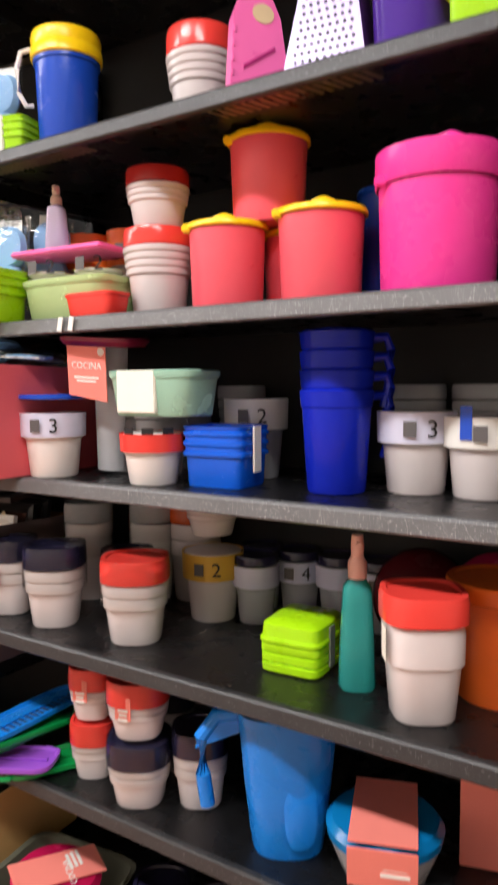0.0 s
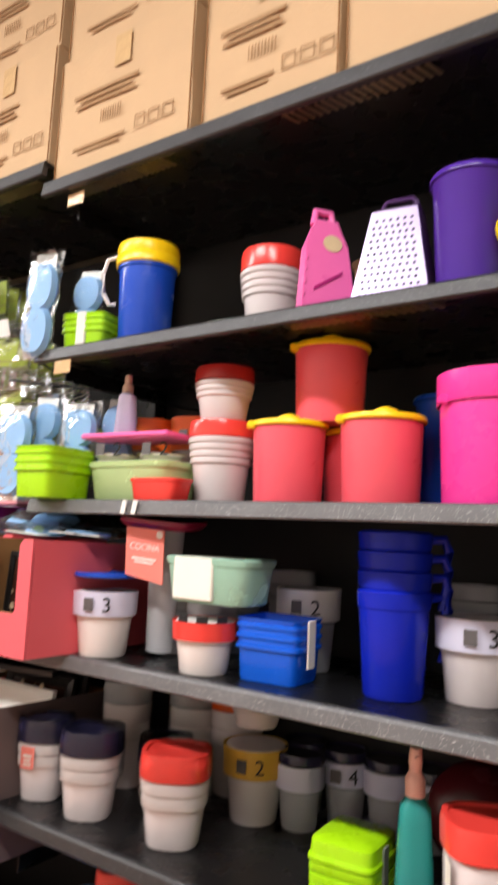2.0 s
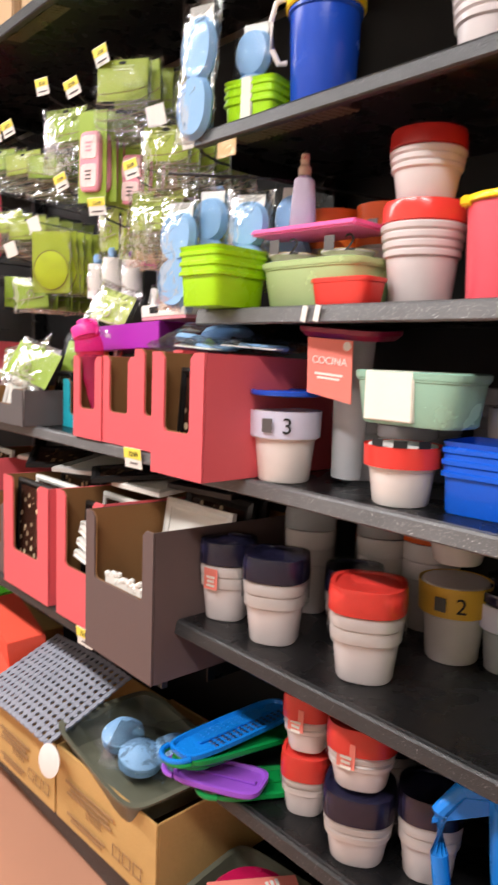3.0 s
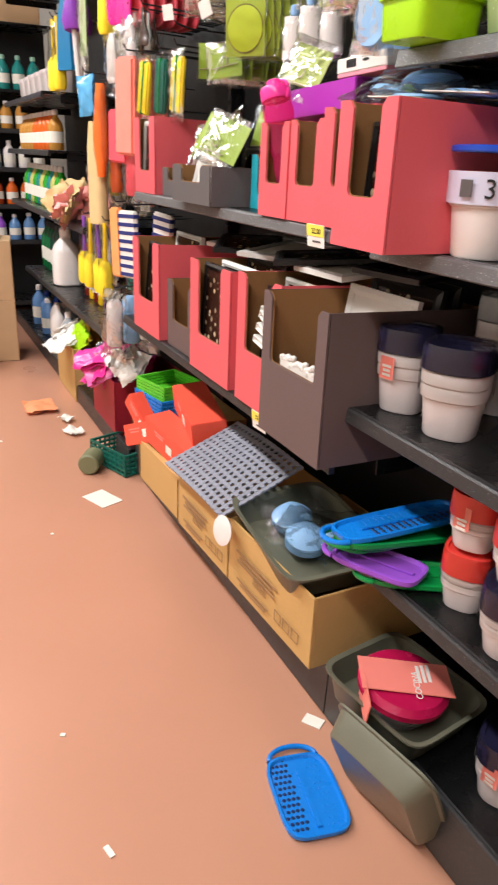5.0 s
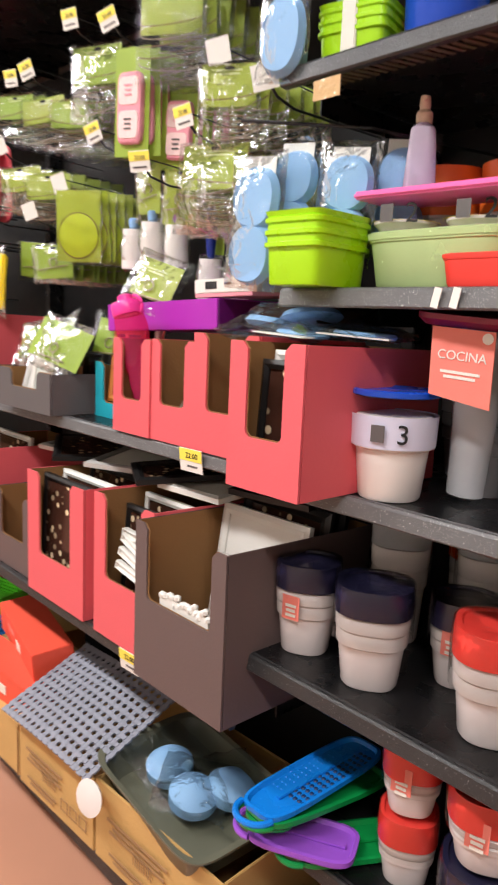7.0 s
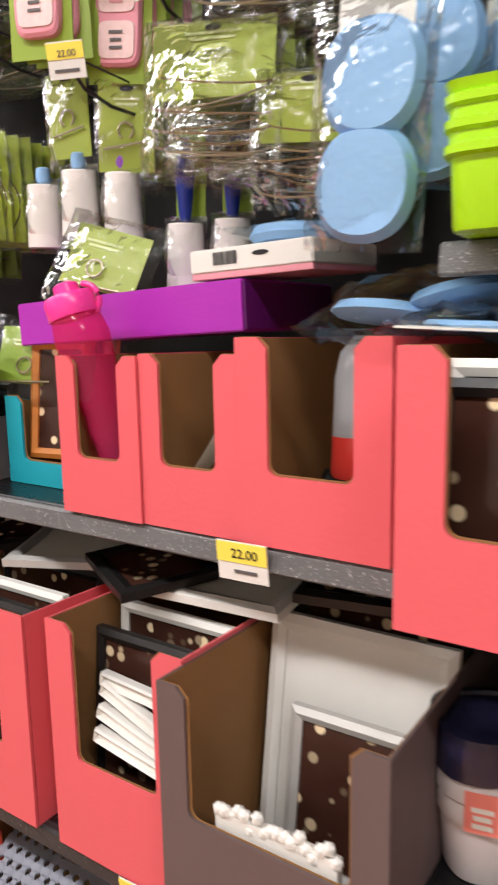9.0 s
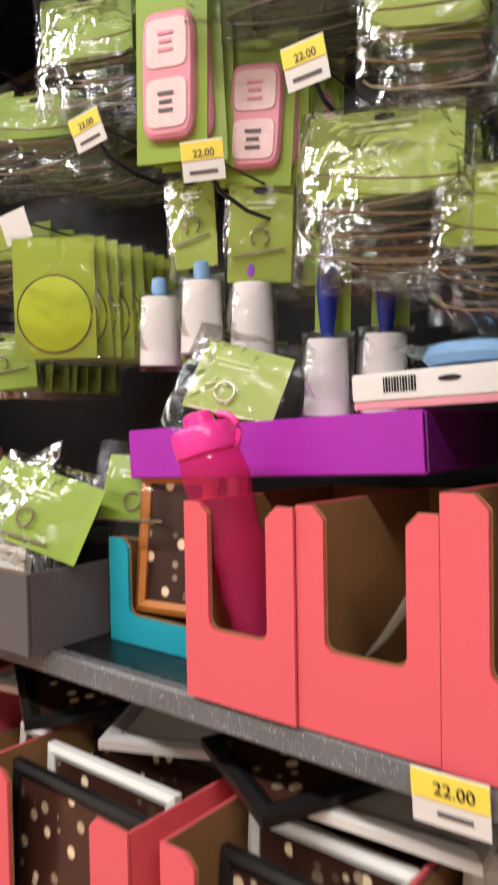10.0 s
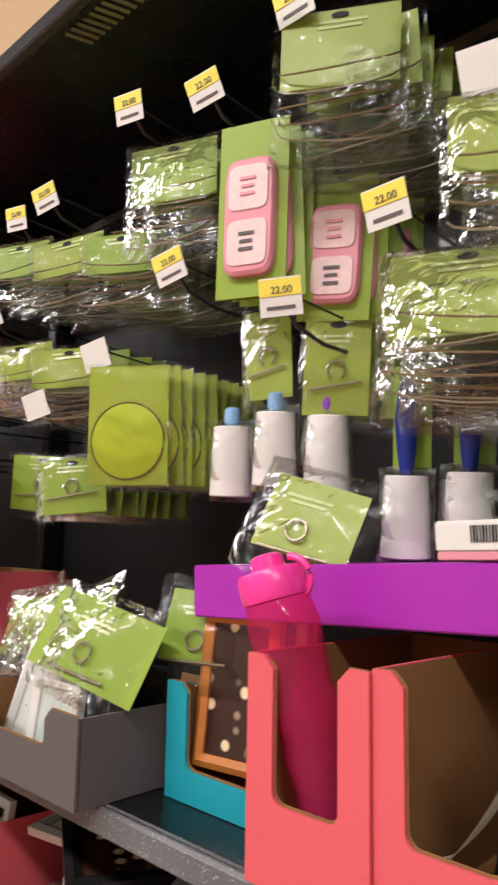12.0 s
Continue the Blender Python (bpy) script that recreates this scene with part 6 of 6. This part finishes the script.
# striped towels
for k in range(2):
    t = hang_item("striped_towel", "navy and white striped towel hanging", "towel", -1.66 + 0.14 * k, 0.0 + 0.1 * k, 1.12, [("towel", block("towel", 0.13, 0.02, 0.26, WHITE, 0.006), pose(0, 0, -0.27))])
    for j in range(8):
        part(t, "stripe", block("stripe", 0.132, 0.023, 0.014, NAVYS, 0), pose(0, 0, -0.262 + 0.032 * j))
hang_item("orange_towel", "peach towel hanging by striped towels", "towel", -1.83, 0.0, 1.12, [("towel", block("towel", 0.08, 0.03, 0.28, mat("peach_cloth", (240, 160, 96), 0.9), 0.008), pose(0, 0, -0.29))])
for k in range(4):
    mop(-2.02 - 0.13 * k, 0.0, 1.03, YC, (YEL, PURP2)[k % 2], "yellow bottle brush with printed card")
for k in range(3):
    hang_item("film_roll_pack", "large clear film pack hanging low", "pack", -1.78 + 0.03 * k, -0.03 + 0.06 * k, 0.78 + 0.02 * k, [("bag", crinkle("bag", 0.2, 0.3, 0.08, k, rough=0.02), None), ("roll", loft("roll", [(0.03, 0.03, -0.24), (0.035, 0.035, -0.23), (0.035, 0.035, -0.06), (0.02, 0.02, -0.04)], (MILK, LBLUE, WHITE)[k], 18), None)])
for k in range(14):
    hook(-1.7 - 0.1 * k, 2.15 - 0.01 * (k % 3), 0.02, plain=bool(k % 2), tilt=4, yaw=24)
# film packs filling the hooks beside the peg bay
for k in range(12):
    hang_item("household_pack", "film pack of coloured household goods on a hook", "pack", -1.74 - 0.085 * (k % 6), 0.05 + 0.04 * (k % 3), 1.80 - 0.42 * (k // 6), [("bag", crinkle("bag", 0.12, 0.26, 0.06, k % 4, rough=0.016), None), ("ware", loft("ware", [(0.03, 0.014, -0.22), (0.04, 0.018, -0.2), (0.036, 0.016, -0.08), (0.014, 0.01, -0.04)], (MILK, TUB, LBLUE, WHITEP, ORANGE2, BEIGE)[(k * 5 + k // 6) % 6], 16, 3), None)])
heap("film_heap", "crumpled white film bags beside rubber gloves", "film bags", -1.93, 0.04, 0.36, 0.15, [WHITE, FILM, WHITEP], 21, 7, 1.2)
# far cartons
for k, (px, py, pz, w, d, h, rz) in enumerate(((-3.66, -0.34, 0.004, 0.31, 0.34, 0.40, 4), (-3.67, -0.34, 0.406, 0.31, 0.34, 0.37, 2), (-3.52, -0.60, 0.004, 0.27, 0.26, 0.42, -14), (-4.35, -0.95, 0.004, 0.4, 0.4, 0.55, 0))):
    carton(px, py, pz, w, d, h, CARTON, "brown cardboard carton standing on the floor", prints=False, seed=60 + k, rz=rz + 80)
heap("flap_heap", "open carton flaps and crumpled paper", "paper", -3.62, -0.62, 0.40, 0.14, [CARTON, PAPER, mat("peach_paper")], 12, 5, 1.2)
heap("bread_bag_heap", "crumpled brown paper bag on a carton", "paper bag", -3.82, -0.33, 0.77, 0.17, [CARTON2, BEIGE, CARTON], 13, 6, 1.2)
t = thing("laundry_bag", "lavender film bags of laundry goods on a carton", "bags", pose(-4.3, -0.85, 0.56))
for k in range(5):
    part(t, "bag", crinkle("bag", 0.24, 0.26, 0.12, k % 4, mat("lavender_film", (176, 160, 220), 0.2, vary=0.4, scale=30), 0.03), pose(-0.1 + 0.02 * k, -0.24 + 0.13 * k, 0.27, 0, 0, 80))
# cross shelving at the aisle's end
structure("end_shelving_back", block("end_shelving_back", 0.03, 3.5, 2.25, BACK, 0), pose(-5.5, -1.3, 0), "black back panel of the end shelving")
for z in (0.12, 0.62, 0.9, 1.18, 1.465):
    s = thing("end_shelf", "black steel shelf across the aisle end", "shelf", pose(-5.3, -1.3, z), "end shelves")
    part(s, "deck", block("deck", 0.36, 3.5, 0.02, STEEL, 0.002), pose(0, 0, -0.021))
    part(s, "front_edge", block("front_edge", 0.012, 3.5, 0.035, EDGE2, 0.003), pose(0.186, 0, -0.035))
    if z < 0.5:
        continue
    bmats = {0.62: [BL[0], PURP2, WHITEP], 0.9: [ORANGE, mat("tawny_liquid", (190, 80, 40), 0.15, trans=0.2)], 1.18: [WHITEP, mat("cloudy_liquid")], 1.465: [mat("amber_liquid"), mat("pale_yellow_liquid")]}[z]
    for k in range(14):
        bottle(-5.19, 0.3 - 0.115 * k, z, 0.046, 0.2 + 0.01 * (k % 2), bmats[(k // 3) % len(bmats)], WHITEP, "soap bottle on the end shelf", "soap_bottle", group="end shelf bottles")
s = thing("end_shelf", "black steel top shelf across the aisle end", "shelf", pose(-5.3, -1.3, 1.745), "end shelves")
part(s, "deck", block("deck", 0.36, 3.5, 0.02, STEEL, 0.002), pose(0, 0, -0.021))
for k in range(14):
    bottle(-5.19, 0.3 - 0.115 * k, 1.745, 0.048, 0.24, (TEALP, PURP2, TEALP)[(k // 4) % 3], MINT, "teal soap bottle on the end shelf", "soap_bottle", group="end shelf bottles")
# far top shelf cartons
for k in range(7):
    carton(-1.08 - 0.44 * k, 0.005 + 0.01 * (k % 2), ZSL, 0.4, 0.40, 0.36 + 0.02 * (k % 3), CARTON, "brown cardboard carton on the top shelf", prints=False, tape=bool(k % 2), seed=80 + k)
    carton(-1.08 - 0.44 * k, 0.03, ZSL + 0.41, 0.4, 0.38, 0.36, CARTON, "brown cardboard carton stacked on the top shelf", prints=False, seed=90 + k)

s = thing("end_shelf", "black steel upper shelf across the aisle end", "shelf", pose(-5.3, -1.3, 2.2), "end shelves")
part(s, "deck", block("deck", 0.36, 3.5, 0.02, STEEL, 0.002), pose(0, 0, -0.021))
for k in range(7):
    carton(-5.13, 0.15 - 0.46 * k, 2.2, 0.42, 0.34, 0.36 + 0.03 * (k % 2), CARTON, "brown cardboard carton on the end shelving", prints=False, tape=bool(k % 2), seed=110 + k, rz=90)
# goods filling the far hook wall
for k in range(16):
    hang_item("household_pack", "film pack of small household goods on a hook", "pack", -1.75 - 0.13 * (k % 8), 0.08 + 0.05 * (k % 3), 1.30 if k < 8 else 0.92, [("ware", loft("ware", [(0.03, 0.012, -0.16), (0.036, 0.016, -0.1), (0.02, 0.012, -0.03)], (BLUE3, YC, PINK2, TEALP, WHITEP, ORANGE, PURP2, BEIGE)[(k * 3) % 8], 16, 3), None), ("card", block("card", 0.07, 0.0015, 0.2, (WHITE, LBLUE, PINKP, WHITE)[k % 4], 0), pose(0, 0.02, -0.2)), ("bag", crinkle("bag", 0.1, 0.22, 0.05, k % 4, rough=0.01), None)])
